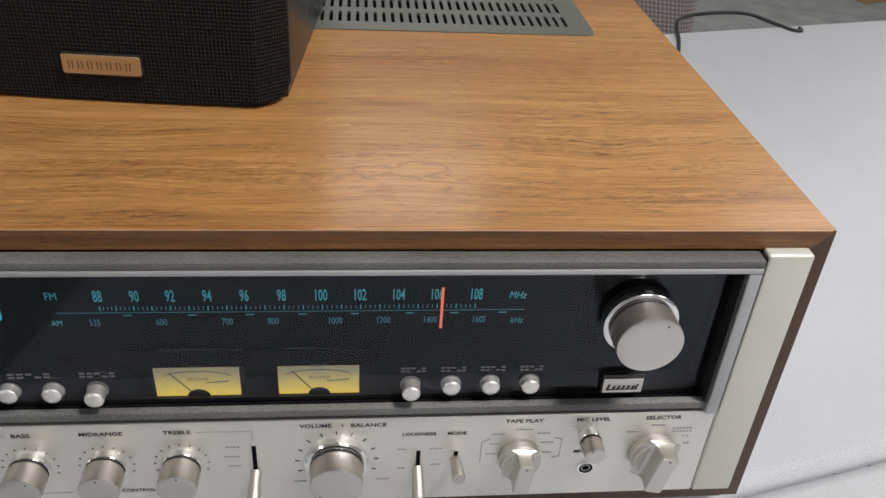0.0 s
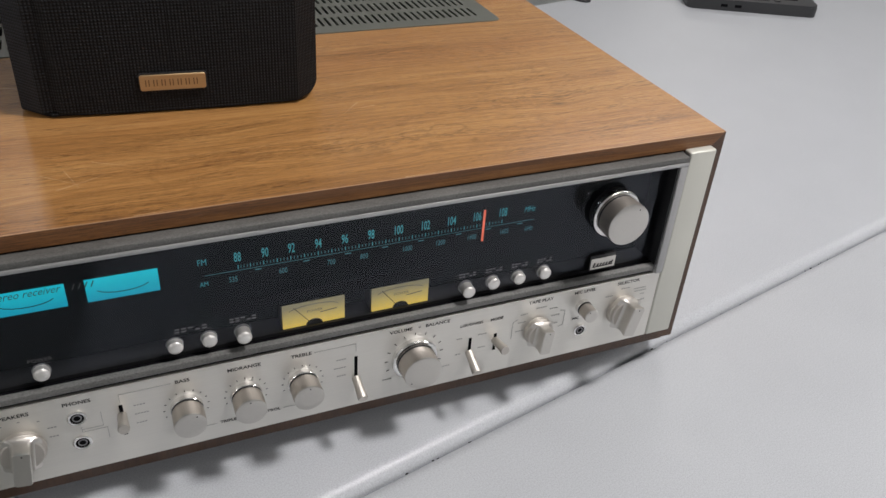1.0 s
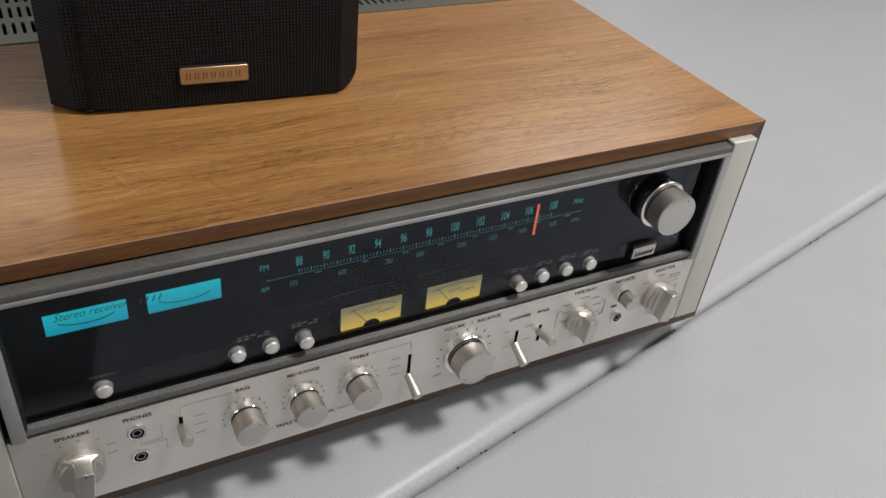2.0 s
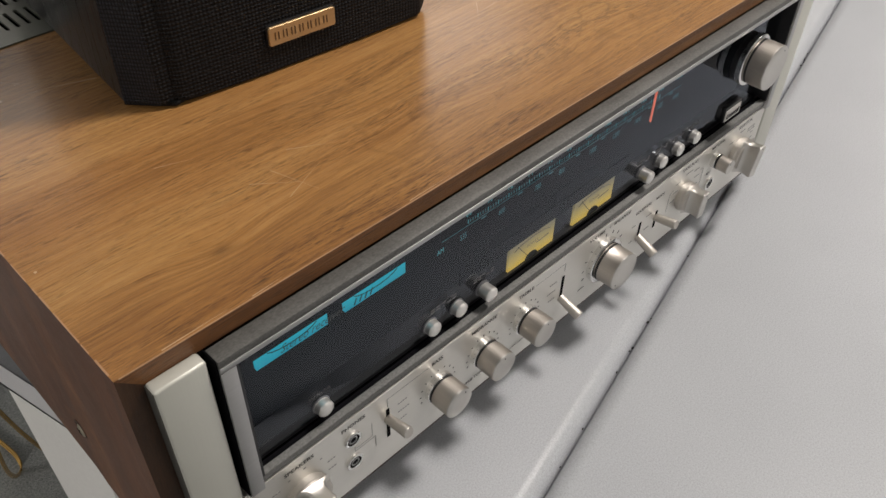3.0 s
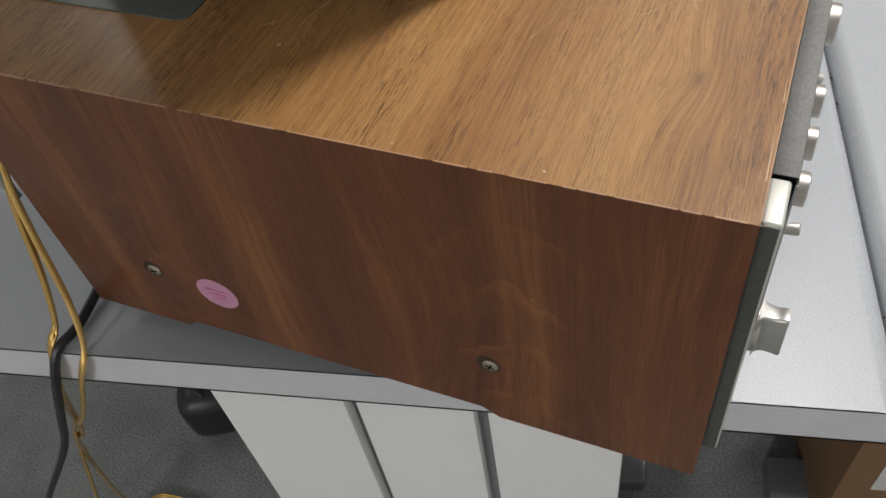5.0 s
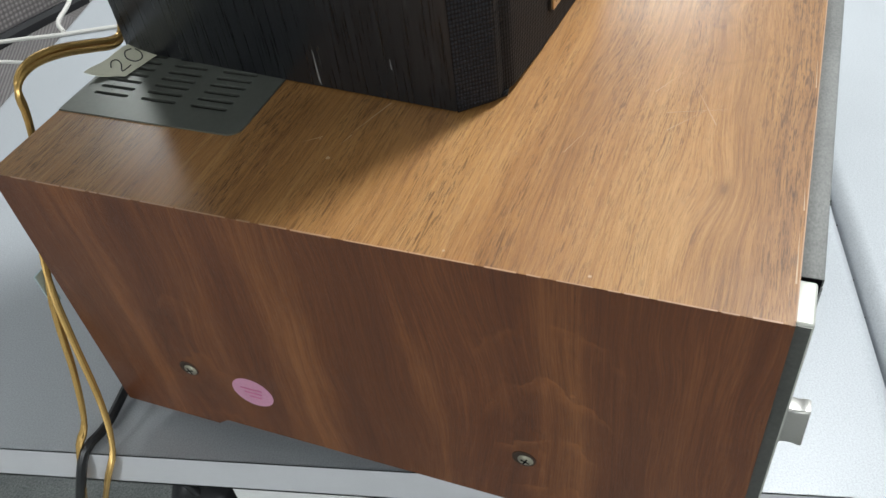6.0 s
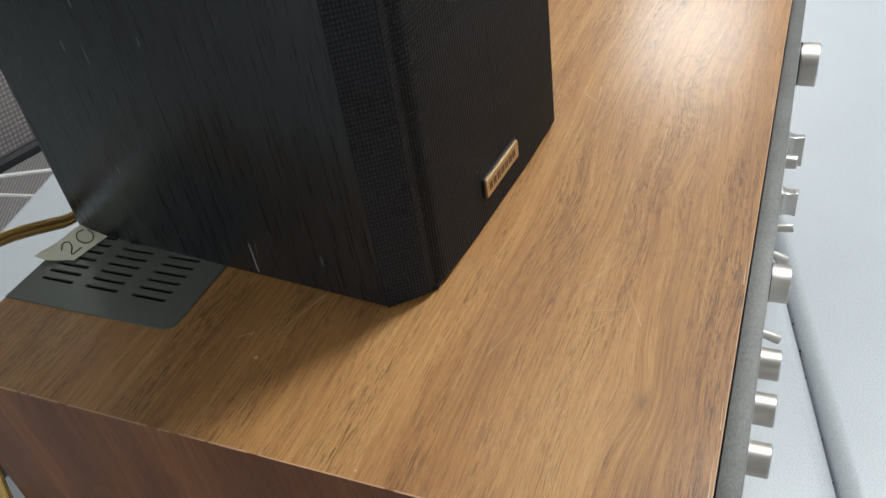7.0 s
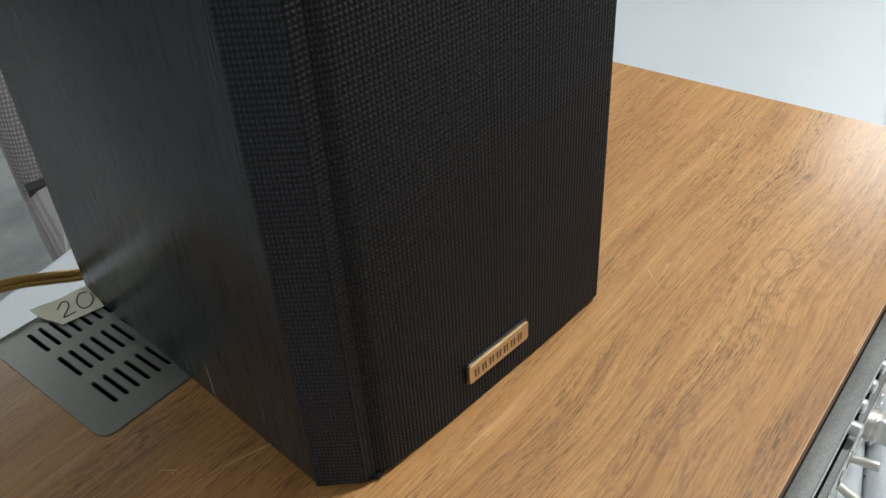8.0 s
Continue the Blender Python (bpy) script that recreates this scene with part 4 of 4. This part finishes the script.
def jack(x, z, r):
    bm = lathe(bmesh.new(), [(PANEL, r), (PANEL - 0.0012, r), (PANEL - 0.0016, r - 0.0006), (PANEL - 0.0014, r * 0.72), (PANEL - 0.0008, r * 0.70)], 32, (x, 0, z), cap=False)
    j = part("jack_socket", bm, chrome, rec, "silver-ringed black jack socket")
    part("socket_hole", lathe(bmesh.new(), [(PANEL - 0.0006, r * 0.72), (PANEL - 0.0009, r * 0.68)], 24, (x, 0, z)), black_matte, j)
    part("inner_ring", lathe(bmesh.new(), [(PANEL - 0.0009, r * 0.5), (PANEL - 0.0012, r * 0.5), (PANEL - 0.0012, r * 0.36), (PANEL - 0.0009, r * 0.36)], 24, (x, 0, z), cap=False), grey_metal, j)


round_knob(0.1570, 0.0582, PANEL, 0.0100, 0.0098, -0.0242, "bass_knob", "ribbed silver bass knob", 0, 58)
round_knob(0.1938, 0.0580, PANEL, 0.0100, 0.0098, -0.0242, "midrange_knob", "ribbed silver midrange knob", 0, 92)
round_knob(0.2307, 0.0580, PANEL, 0.0100, 0.0098, -0.0242, "treble_knob", "ribbed silver treble knob", 0, 85)
round_knob(0.3088, 0.0570, PANEL, 0.0145, 0.0134, -0.0250, "volume_knob", "large ribbed silver volume knob with balance ring", 0.0165, 218)
round_knob(0.4535, 0.1475, GLASS - 0.0045, 0.0165, 0.0158, -0.0240, "tuning_knob", "large ribbed silver tuning knob", 0.0182, 60)
part("knob_boss", lathe(bmesh.new(), [(GLASS - 0.0001, 0.0172), (GLASS - 0.0045, 0.0172)], 48, (0.4535, 0, 0.1475)), black_paint, rec)
round_knob(0.4412, 0.0695, PANEL, 0.0060, 0.0056, -0.0205, "mic_level_knob", "small ribbed silver microphone level knob", 0, 120)
bar_knob(0.0635, 0.0555, 0.0132, -0.0255, 8, "speaker_selector", "silver bar-grip speaker selector", 0.0128)
bar_knob(0.4045, 0.0570, 0.0112, -0.0240, 5, "tape_selector", "silver bar-grip tape selector", 0.0104)
bar_knob(0.4775, 0.0580, 0.0132, -0.0246, 12, "source_selector", "silver bar-grip source selector", 0.0130)
lever(0.1198, 0.0471, 0.0714, 0.0632, 0.0660, "dark slot with a silver tone lever")
lever(0.2670, 0.0470, 0.0690, 0.0500, 0.0460, "dark slot with a silver treble lever")
lever(0.3510, 0.0460, 0.0625, 0.0500, 0.0442, "dark slot with a silver loudness lever")
lever(0.3708, 0.0465, 0.0615, 0.0555, 0.0580, "dark slot with a silver mode lever")
jack(0.0953, 0.0693, 0.0054)
jack(0.0953, 0.0494, 0.0054)
jack(0.4424, 0.0468, 0.0052)


def nameplate():
    b = part("nameplate", box(0.4425, 0.4640, -0.0042, GLASS - 0.0002, 0.0990, 0.1112, bevel=0.0004), black_paint, rec, "small silver maker's plate with a dark script mark")
    part("plate_face", box(0.4432, 0.4638, -0.0047, -0.0043, 0.0996, 0.1088, bevel=0.0002, seg=1), alu_face, b)
    for k, (x, h) in enumerate(((0.4458, 0.0036), (0.4488, 0.0022), (0.4513, 0.0022), (0.4538, 0.0022), (0.4563, 0.0022), (0.4588, 0.0022), (0.4606, 0.0034))):
        strip("script_bar", (x - 0.0004, 0.1030 - h / 3), (x + 0.0006, 0.1030 + h * 0.7), 0.0011, -0.0048, ink, b)
    strip("script_bar", (0.4450, 0.1018), (0.4612, 0.1020), 0.0005, -0.0048, ink, b)


nameplate()


def panel_print():
    y = PANEL - 0.0002
    for text, x, z, s in (("PHONES", .0968, .0805, .0042), ("BASS", .1565, .0800, .0042), ("MIDRANGE", .1940, .0800, .0042), ("TREBLE", .2305, .0800, .0042), ("VOLUME", .2985, .0823, .0042), ("BALANCE", .3250, .0823, .0042),
                          ("LOUDNESS", .3510, .0748, .0036), ("MODE", .3705, .0748, .0036), ("TAPE PLAY", .4050, .0825, .0042), ("MIC LEVEL", .4415, .0826, .0040), ("SELECTOR", .4790, .0828, .0042), ("SPEAKERS", .0625, .0800, .0042),
                          ("TRIPLE TONE CONTROL", .1955, .0385, .0036), ("MIC", .4370, .0588, .0034)):
        lettering(text, s * 0.88, x, y, z, ink, rec, "panel_word", 1.12, 0, 0.00007)
    lettering("+", 0.0042, 0.3118, y, 0.0823, ink, rec, "panel_word")
    for a, b in (((0.1198, 0.0735), (0.1198, 0.0800)), ((0.1198, 0.0800), (0.1500, 0.0800)), ((0.2390, 0.0800), (0.2670, 0.0800)), ((0.2670, 0.0735), (0.2670, 0.0800)),
                 ((0.1580, 0.0385), (0.1740, 0.0385)), ((0.2170, 0.0385), (0.2335, 0.0385)), ((0.1085, 0.0590), (0.1085, 0.0700)), ((0.0965, 0.0590), (0.1085, 0.0590)), ((0.0965, 0.0570), (0.0965, 0.0610)), ((0.0965, 0.0570), (0.1105, 0.0570)), ((0.1105, 0.0480), (0.1105, 0.0570)),
                 ((0.3840, 0.0530), (0.3840, 0.0680)), ((0.3840, 0.0680), (0.3880, 0.0700)), ((0.4265, 0.0560), (0.4265, 0.0690)), ((0.4225, 0.0700), (0.4265, 0.0690)), ((0.4225, 0.0550), (0.4265, 0.0560))):
        strip("panel_line", a, b, 0.00022, y, print_grey, rec)
    # index marks round the knobs
    for cx, cz, r in ((0.1570, 0.0582, 0.0128), (0.1938, 0.0580, 0.0128), (0.2307, 0.0580, 0.0128), (0.3088, 0.0570, 0.0192)):
        for q in range(-20, 201, 22):
            c, s = math.cos(radians(q)), math.sin(radians(q))
            n = 0.0011 if r < 0.015 else 0.0022
            strip("index_mark", (cx + r * c, cz + r * s), (cx + (r + n) * c, cz + (r + n) * s), 0.0005, y, ink, rec)
    # small words that stay too small to read
    for x, z, w in ((0.1305, 0.0690, 0.0070), (0.1312, 0.0620, 0.0085), (0.1302, 0.0545, 0.0065), (0.2570, 0.0690, 0.0070), (0.2560, 0.0620, 0.0085), (0.2570, 0.0550, 0.0065), (0.3425, 0.0640, 0.0045), (0.3425, 0.0500, 0.0040),
                    (0.3605, 0.0640, 0.0070), (0.3605, 0.0520, 0.0060), (0.2895, 0.0420, 0.0070), (0.3330, 0.0420, 0.0075), (0.3915, 0.0665, 0.0065), (0.3900, 0.0590, 0.0065), (0.3925, 0.0735, 0.0065), (0.4060, 0.0765, 0.0090), (0.4165, 0.0735, 0.0070), (0.4190, 0.0665, 0.0070), (0.4195, 0.0590, 0.0050),
                    (0.4640, 0.0730, 0.0065), (0.4775, 0.0775, 0.0075), (0.4910, 0.0750, 0.0110), (0.4915, 0.0725, 0.0110), (0.4940, 0.0690, 0.0040), (0.4955, 0.0635, 0.0040), (0.0480, 0.0720, 0.0050), (0.0560, 0.0745, 0.0020), (0.0655, 0.0755, 0.0020), (0.0755, 0.0730, 0.0020), (0.0815, 0.0660, 0.0055), (0.0815, 0.0590, 0.0055)):
        n = max(1, round(w / 0.0017))
        for i in range(n):
            strip("print_bar", (x - w / 2 + w * i / n, z), (x - w / 2 + w * (i + 0.7) / n, z), 0.0006, y, print_grey, rec)


panel_print()


def wear():
    """Scratches and specks on the walnut top."""
    z = TOP + 0.00006
    def line(x0, y0, x1, y1, w):
        d = Vector((x1 - x0, y1 - y0)).normalized()
        n = Vector((-d.y, d.x)) * w / 2
        part("scratch", prism([(x0 + n.x, y0 + n.y), (x1, y1), (x0 - n.x, y0 - n.y)], "z", z - 0.0002, z), scratch_pale, rec)
    for s in ((0.0941, 0.1905, 0.066, 0.2000, 0.0008), (0.0660, 0.1990, 0.058, 0.2010, 0.0005), (0.100, 0.060, 0.120, 0.044, 0.0003), (0.108, 0.040, 0.135, 0.052, 0.0003), (0.113, 0.062, 0.121, 0.036, 0.00025), (0.128, 0.070, 0.150, 0.058, 0.00025),
              (0.020, 0.0012, 0.050, 0.0018, 0.0006), (0.060, 0.0010, 0.075, 0.0016, 0.0005), (0.145, 0.0012, 0.172, 0.0018, 0.0004), (0.300, 0.0010, 0.345, 0.0016, 0.0004), (0.062, 0.2120, 0.056, 0.2200, 0.0005), (0.075, 0.100, 0.092, 0.094, 0.00025), (0.305, 0.112, 0.290, 0.096, 0.0003), (0.316, 0.105, 0.296, 0.102, 0.0003)):
        line(*s)
    for x, y, r in ((0.0477, 0.2024, 0.0011), (0.0600, 0.2125, 0.0004), (0.0045, 0.130, 0.0006), (0.0052, 0.072, 0.0007)):
        bm = prism([(x + r * math.cos(radians(q)) * (1 + 0.3 * math.sin(q)), y + r * math.sin(radians(q))) for q in range(0, 360, 40)], "z", z - 0.0002, z)
        part("speck", bm, scratch_pale, rec)
    # pale rubbed line along the left mitre
    random.seed(8)
    y = 0.004
    while y < D - 0.02:
        n = random.uniform(0.004, 0.03)
        part("rubbed_edge", box(-0.00008, random.uniform(0.0003, 0.0007), y, min(y + n, D), TOP - random.uniform(0.0002, 0.0005), TOP + 0.00005), worn_edge, rec)
        y += n + random.uniform(0.0, 0.006)


wear()


# ---- the loudspeaker on top ----
def loudspeaker():
    t = thing("bookshelf_speaker", (0.0925, 0.155, Z0 + TOP), "black bookshelf loudspeaker with cloth grille and gold badge, on the receiver", "loudspeaker", -5.0)
    h = 0.31
    bm = box(0.0, 0.189, 0.0005, 0.206, 0.0003, h, bevel=0.0012)
    part("cabinet", bm, black_ash, t, "black ash vinyl cabinet, lightly scuffed")
    front = [(-0.001, 0.0), (-0.001, -0.001), (0.0120, -0.0148), (0.0135, -0.0155), (0.0195, -0.0152), (0.0240, -0.0176), (0.0265, -0.0181), (0.060, -0.0183), (0.130, -0.0184), (0.1755, -0.0180), (0.1910, -0.0045), (0.1910, 0.0)]
    bm = prism(front, "z", 0.0012, h - 0.003)
    bmesh.ops.bevel(bm, geom=[e for e in bm.edges if abs(e.verts[0].co.z - e.verts[1].co.z) < 1e-6 and max(v.co.y for v in e.verts) < -0.001], offset=0.002, segments=3, affect="EDGES")
    for cut in ((0.1868, 0.0012, 0.42), (0.1832, 0.0012, 1.0), (0.1795, 0.0012, 2.4)):
        bmesh.ops.bisect_plane(bm, geom=list(bm.verts) + list(bm.edges) + list(bm.faces), plane_co=(cut[0], 0, cut[1]), plane_no=(1.0, 0, -cut[2]), clear_outer=True)
        bmesh.ops.holes_fill(bm, edges=[e for e in bm.edges if e.is_boundary])
    part("grille", bm, grille_cloth, t, "black woven cloth grille with chamfered sides", 18)
    part("plinth_gap", box(0.012, 0.177, -0.0105, 0.0, 0.0003, 0.0036), black_matte, t)
    by = -0.0206
    plate = prism(rounded(0.0738, 0.1150, 0.0166, 0.0272, 0.0014, 4), "y", -0.0175, by)
    bmesh.ops.bevel(plate, geom=[e for e in plate.edges if all(abs(v.co.y - by) < 1e-6 for v in e.verts)], offset=0.0003, segments=1, affect="EDGES")
    badge = part("badge", plate, bronze, t, "small bronze maker's badge")
    part("badge_rim", prism(rounded(0.0731, 0.1157, 0.0159, 0.0279, 0.0018, 4), "y", -0.0174, by + 0.0012), black_paint, badge)
    badge_ink = plain("badge_ink", (0.16, 0.10, 0.05), 0.5, 0.4, 0.2, 200)
    for k in range(7):
        x = 0.0785 + 0.0050 * k
        for dx in (-0.0010, 0.0010):
            strip("badge_bar", (x + dx, 0.0197), (x + dx, 0.0241), 0.0006, by - 0.0001, badge_ink, badge)
    random.seed(11)
    rub = plain("pale_rub", (0.20, 0.20, 0.195), 0.6, 0, 0.2, 200)
    for y, z, n, w in ((0.0765, 0.002, 0.020, 0.0011), (0.033, 0.018, 0.006, 0.0006), (0.150, 0.050, 0.004, 0.0009), (0.137, 0.112, 0.010, 0.0005), (0.150, 0.118, 0.005, 0.0009), (0.133, 0.140, 0.009, 0.0005), (0.120, 0.150, 0.004, 0.0005), (0.156, 0.165, 0.012, 0.0006), (0.100, 0.125, 0.004, 0.0006)):
        part("scuff", prism([(y - w / 2, z), (y + w / 2, z + n * 0.1), (y + w * 0.6, z + n), (y, z + n * 0.9)], "x", -0.0001, 0.0003), rub, t)
    return t


loudspeaker()


def tape_flag():
    """A strip of masking tape with a handwritten price, stuck to the vent and curling up along its far edge."""
    t = thing("masking_tape", (0.0975, 0.3505, Z0 + TOP + 0.0012), "cream masking tape strip with a handwritten number, on the vent", "tape", -13.0)
    def lift(x, y):
        far = max(0.0, (y + 0.004) / 0.0135)
        return 0.0006 + 0.0026 * far ** 1.6 + 0.0005 * math.sin(x * 260.0) * far
    bm = bmesh.new()
    nx, ny = 14, 6
    def at(i, j):
        v = j / ny
        x0 = -0.0105 - 0.0105 * v + 0.0006 * math.sin(7.0 * v)
        x = x0 + (0.0125 - x0) * i / nx
        y = -0.0105 + 0.0205 * v
        return bm.verts.new((x, y, lift(x, y)))
    grid = [[at(i, j) for j in range(ny + 1)] for i in range(nx + 1)]
    for i in range(nx):
        for j in range(ny):
            bm.faces.new((grid[i][j], grid[i + 1][j], grid[i + 1][j + 1], grid[i][j + 1]))
    ext = bmesh.ops.extrude_face_region(bm, geom=list(bm.faces))
    bmesh.ops.translate(bm, vec=(0, 0, 0.0002), verts=[v for v in ext["geom"] if isinstance(v, bmesh.types.BMVert)])
    part("strip", bm, tape_paper, t)
    def stroke(points):
        part("pen_stroke", tube(bmesh.new(), [(x, y, lift(x, y) + 0.00035) for x, y in points], 0.00032, 5), ink, t)
    stroke([(-0.0085, 0.0030), (-0.0050, 0.0066), (-0.0022, 0.0052), (-0.0034, 0.0006), (-0.0078, -0.0052), (-0.0012, -0.0048)])
    stroke([(0.0090, 0.0058), (0.0050, 0.0064), (0.0018, 0.0018), (0.0026, -0.0042), (0.0066, -0.0050), (0.0102, 0.0000), (0.0104, 0.0044)])


tape_flag()


# ---- cords ----
def cord(name, label, category, mat, points, radius, twin=0.0, flat=1.0):
    t = thing(name, (0, 0, 0), label, category)
    offs = ((twin * 0.6, twin * 0.2, twin * 0.78), (-twin * 0.6, -twin * 0.2, -twin * 0.78)) if twin else ((0, 0, 0),)
    for dx, dy, dz in offs:
        part("conductor" if twin else "cord", tube(bmesh.new(), [(x + dx, y + dy, max(z + dz, radius - TABLE + 0.0006 - (Z0 - TABLE)) + Z0) for x, y, z in points], radius, 8, flat), mat, t)
    return t


wire = cord("speaker_wire", "clear-jacketed copper speaker wire hanging behind the receiver", "wire", gold_wire,
     [(0.160, 0.384, 0.300), (0.144, 0.382, 0.245), (0.136, 0.381, 0.208), (0.1295, 0.380, 0.1935), (0.120, 0.379, 0.1930), (0.104, 0.380, 0.2000), (0.086, 0.382, 0.2075), (0.070, 0.384, 0.2110), (0.058, 0.385, 0.2090), (0.052, 0.385, 0.2020), (0.049, 0.384, 0.188), (0.034, 0.382, 0.150), (0.007, 0.380, 0.108), (-0.003, 0.380, 0.078), (-0.011, 0.380, 0.046), (-0.024, 0.380, 0.010),
      (-0.036, 0.380, 0.0), (-0.044, 0.386, -0.030), (-0.036, 0.425, -0.100), (-0.022, 0.48, -0.200), (-0.010, 0.55, -0.30), (-0.020, 0.668, -0.60), (-0.004, 0.765, -0.742), (0.006, 0.80, -0.7435), (-0.010, 0.888, -0.7435), (-0.04, 1.0, -0.7435)], 0.0019, 0.0019)
tag = box(0.003, 0.010, 0.3835, 0.3850, 0.088, 0.113, bevel=0.0006)
bmesh.ops.translate(tag, vec=(0, 0, Z0), verts=tag.verts)
part("tag", tag, tag_plastic, wire, "pale blue-green clear plastic tag")
cord("speaker_wire", "second copper speaker wire running over the table edge", "wire", gold_wire,
     [(0.040, 0.384, 0.170), (0.020, 0.383, 0.135), (0.004, 0.376, 0.108), (-0.006, 0.370, 0.076), (-0.018, 0.362, 0.030), (-0.030, 0.358, 0.001), (-0.040, 0.364, -0.020), (-0.038, 0.410, -0.100), (-0.016, 0.52, -0.25), (0.02, 0.66, -0.55), (0.055, 0.743, -0.743), (0.080, 0.716, -0.7437), (0.086, 0.64, -0.7437), (0.078, 0.552, -0.7437), (0.12, 0.48, -0.7437)], 0.0017, 0.0017)
cord("power_cord", "black rubber power cord draped over the table edge", "power cord", black_cord,
     [(0.060, 0.380, 0.030), (0.030, 0.372, 0.014), (0.010, 0.376, 0.003), (-0.018, 0.372, 0.0010), (-0.036, 0.376, -0.002), (-0.046, 0.386, -0.030), (-0.045, 0.425, -0.100), (-0.042, 0.485, -0.200), (-0.052, 0.62, -0.40), (-0.065, 0.74, -0.60), (-0.066, 0.845, -0.738), (-0.08, 0.93, -0.7425), (-0.12, 1.05, -0.7425)], 0.0032)
cord("white_cable", "thin white cable trailing off the far side of the table", "cable", white_cord,
     [(0.455, 0.600, -0.002), (0.440, 0.660, -0.002), (0.422, 0.707, -0.002), (0.398, 0.755, -0.002), (0.383, 0.792, -0.002), (0.368, 0.829, -0.003), (0.355, 0.862, -0.008), (0.335, 0.92, -0.08), (0.325, 0.97, -0.25), (0.32, 1.00, -0.60), (0.30, 1.04, -0.742), (0.22, 1.15, -0.744)], 0.0023)
cord("white_cable", "second thin white cable hanging behind the table edge", "cable", white_cord,
     [(0.440, 0.700, -0.050), (0.405, 0.760, -0.044), (0.385, 0.790, -0.034), (0.377, 0.808, -0.030), (0.3673, 0.8453, -0.030), (0.350, 0.900, -0.05), (0.335, 0.96, -0.25), (0.31, 0.98, -0.60), (0.28, 1.02, -0.742), (0.20, 1.10, -0.744)], 0.0021)
cord("white_cable", "white cable hanging over the table edge onto the chair", "cable", white_cord,
     [(0.404, 0.752, -0.0015), (0.425, 0.778, -0.003), (0.468, 0.799, -0.005), (0.546, 0.848, -0.008), (0.60, 0.90, -0.05), (0.66, 0.98, -0.15), (0.70, 1.04, -0.2125), (0.76, 1.10, -0.2125)], 0.0026)
cord("antenna_lead", "thin black lead with a hooked end lying on the table", "wire", black_cord,
     [(0.70, 0.62, -0.0025), (0.745, 0.72, -0.0025), (0.775, 0.80, -0.0025), (0.80, 0.88, 0.004), (0.86, 0.91, 0.006), (0.925, 0.925, 0.002), (0.955, 0.90, -0.0022), (0.975, 0.866, -0.0022), (0.988, 0.864, -0.0022), (0.990, 0.876, -0.0022)], 0.0028)


def tablet():
    """A black device lying on the table beyond the receiver."""
    t = thing("tablet_device", (1.155, 0.797, TABLE), "black plastic tablet device with a glossy screen, lying flat", "tablet", -27.0)
    body = prism(rounded(0.0, 0.235, 0.0, 0.165, 0.014, 5), "z", 0.0, 0.020)
    bmesh.ops.bevel(body, geom=[e for e in body.edges if all(v.co.z > 0.019 for v in e.verts)], offset=0.003, segments=2, affect="EDGES")
    part("body", body, black_plastic, t)
    part("screen", prism(rounded(0.014, 0.150, 0.014, 0.150, 0.004, 3), "z", 0.0195, 0.0206), screen_black, t, "glossy black screen")
    part("ridge", box(0.158, 0.168, 0.012, 0.152, 0.0195, 0.0225, bevel=0.001), black_plastic, t)
    part("slot", box(0.180, 0.205, 0.030, 0.140, 0.0195, 0.0205, bevel=0.0004), black_matte, t)
    for x in (0.060, 0.085):
        part("port", box(x, x + 0.012, -0.0006, 0.001, 0.007, 0.012), black_matte, t)


tablet()
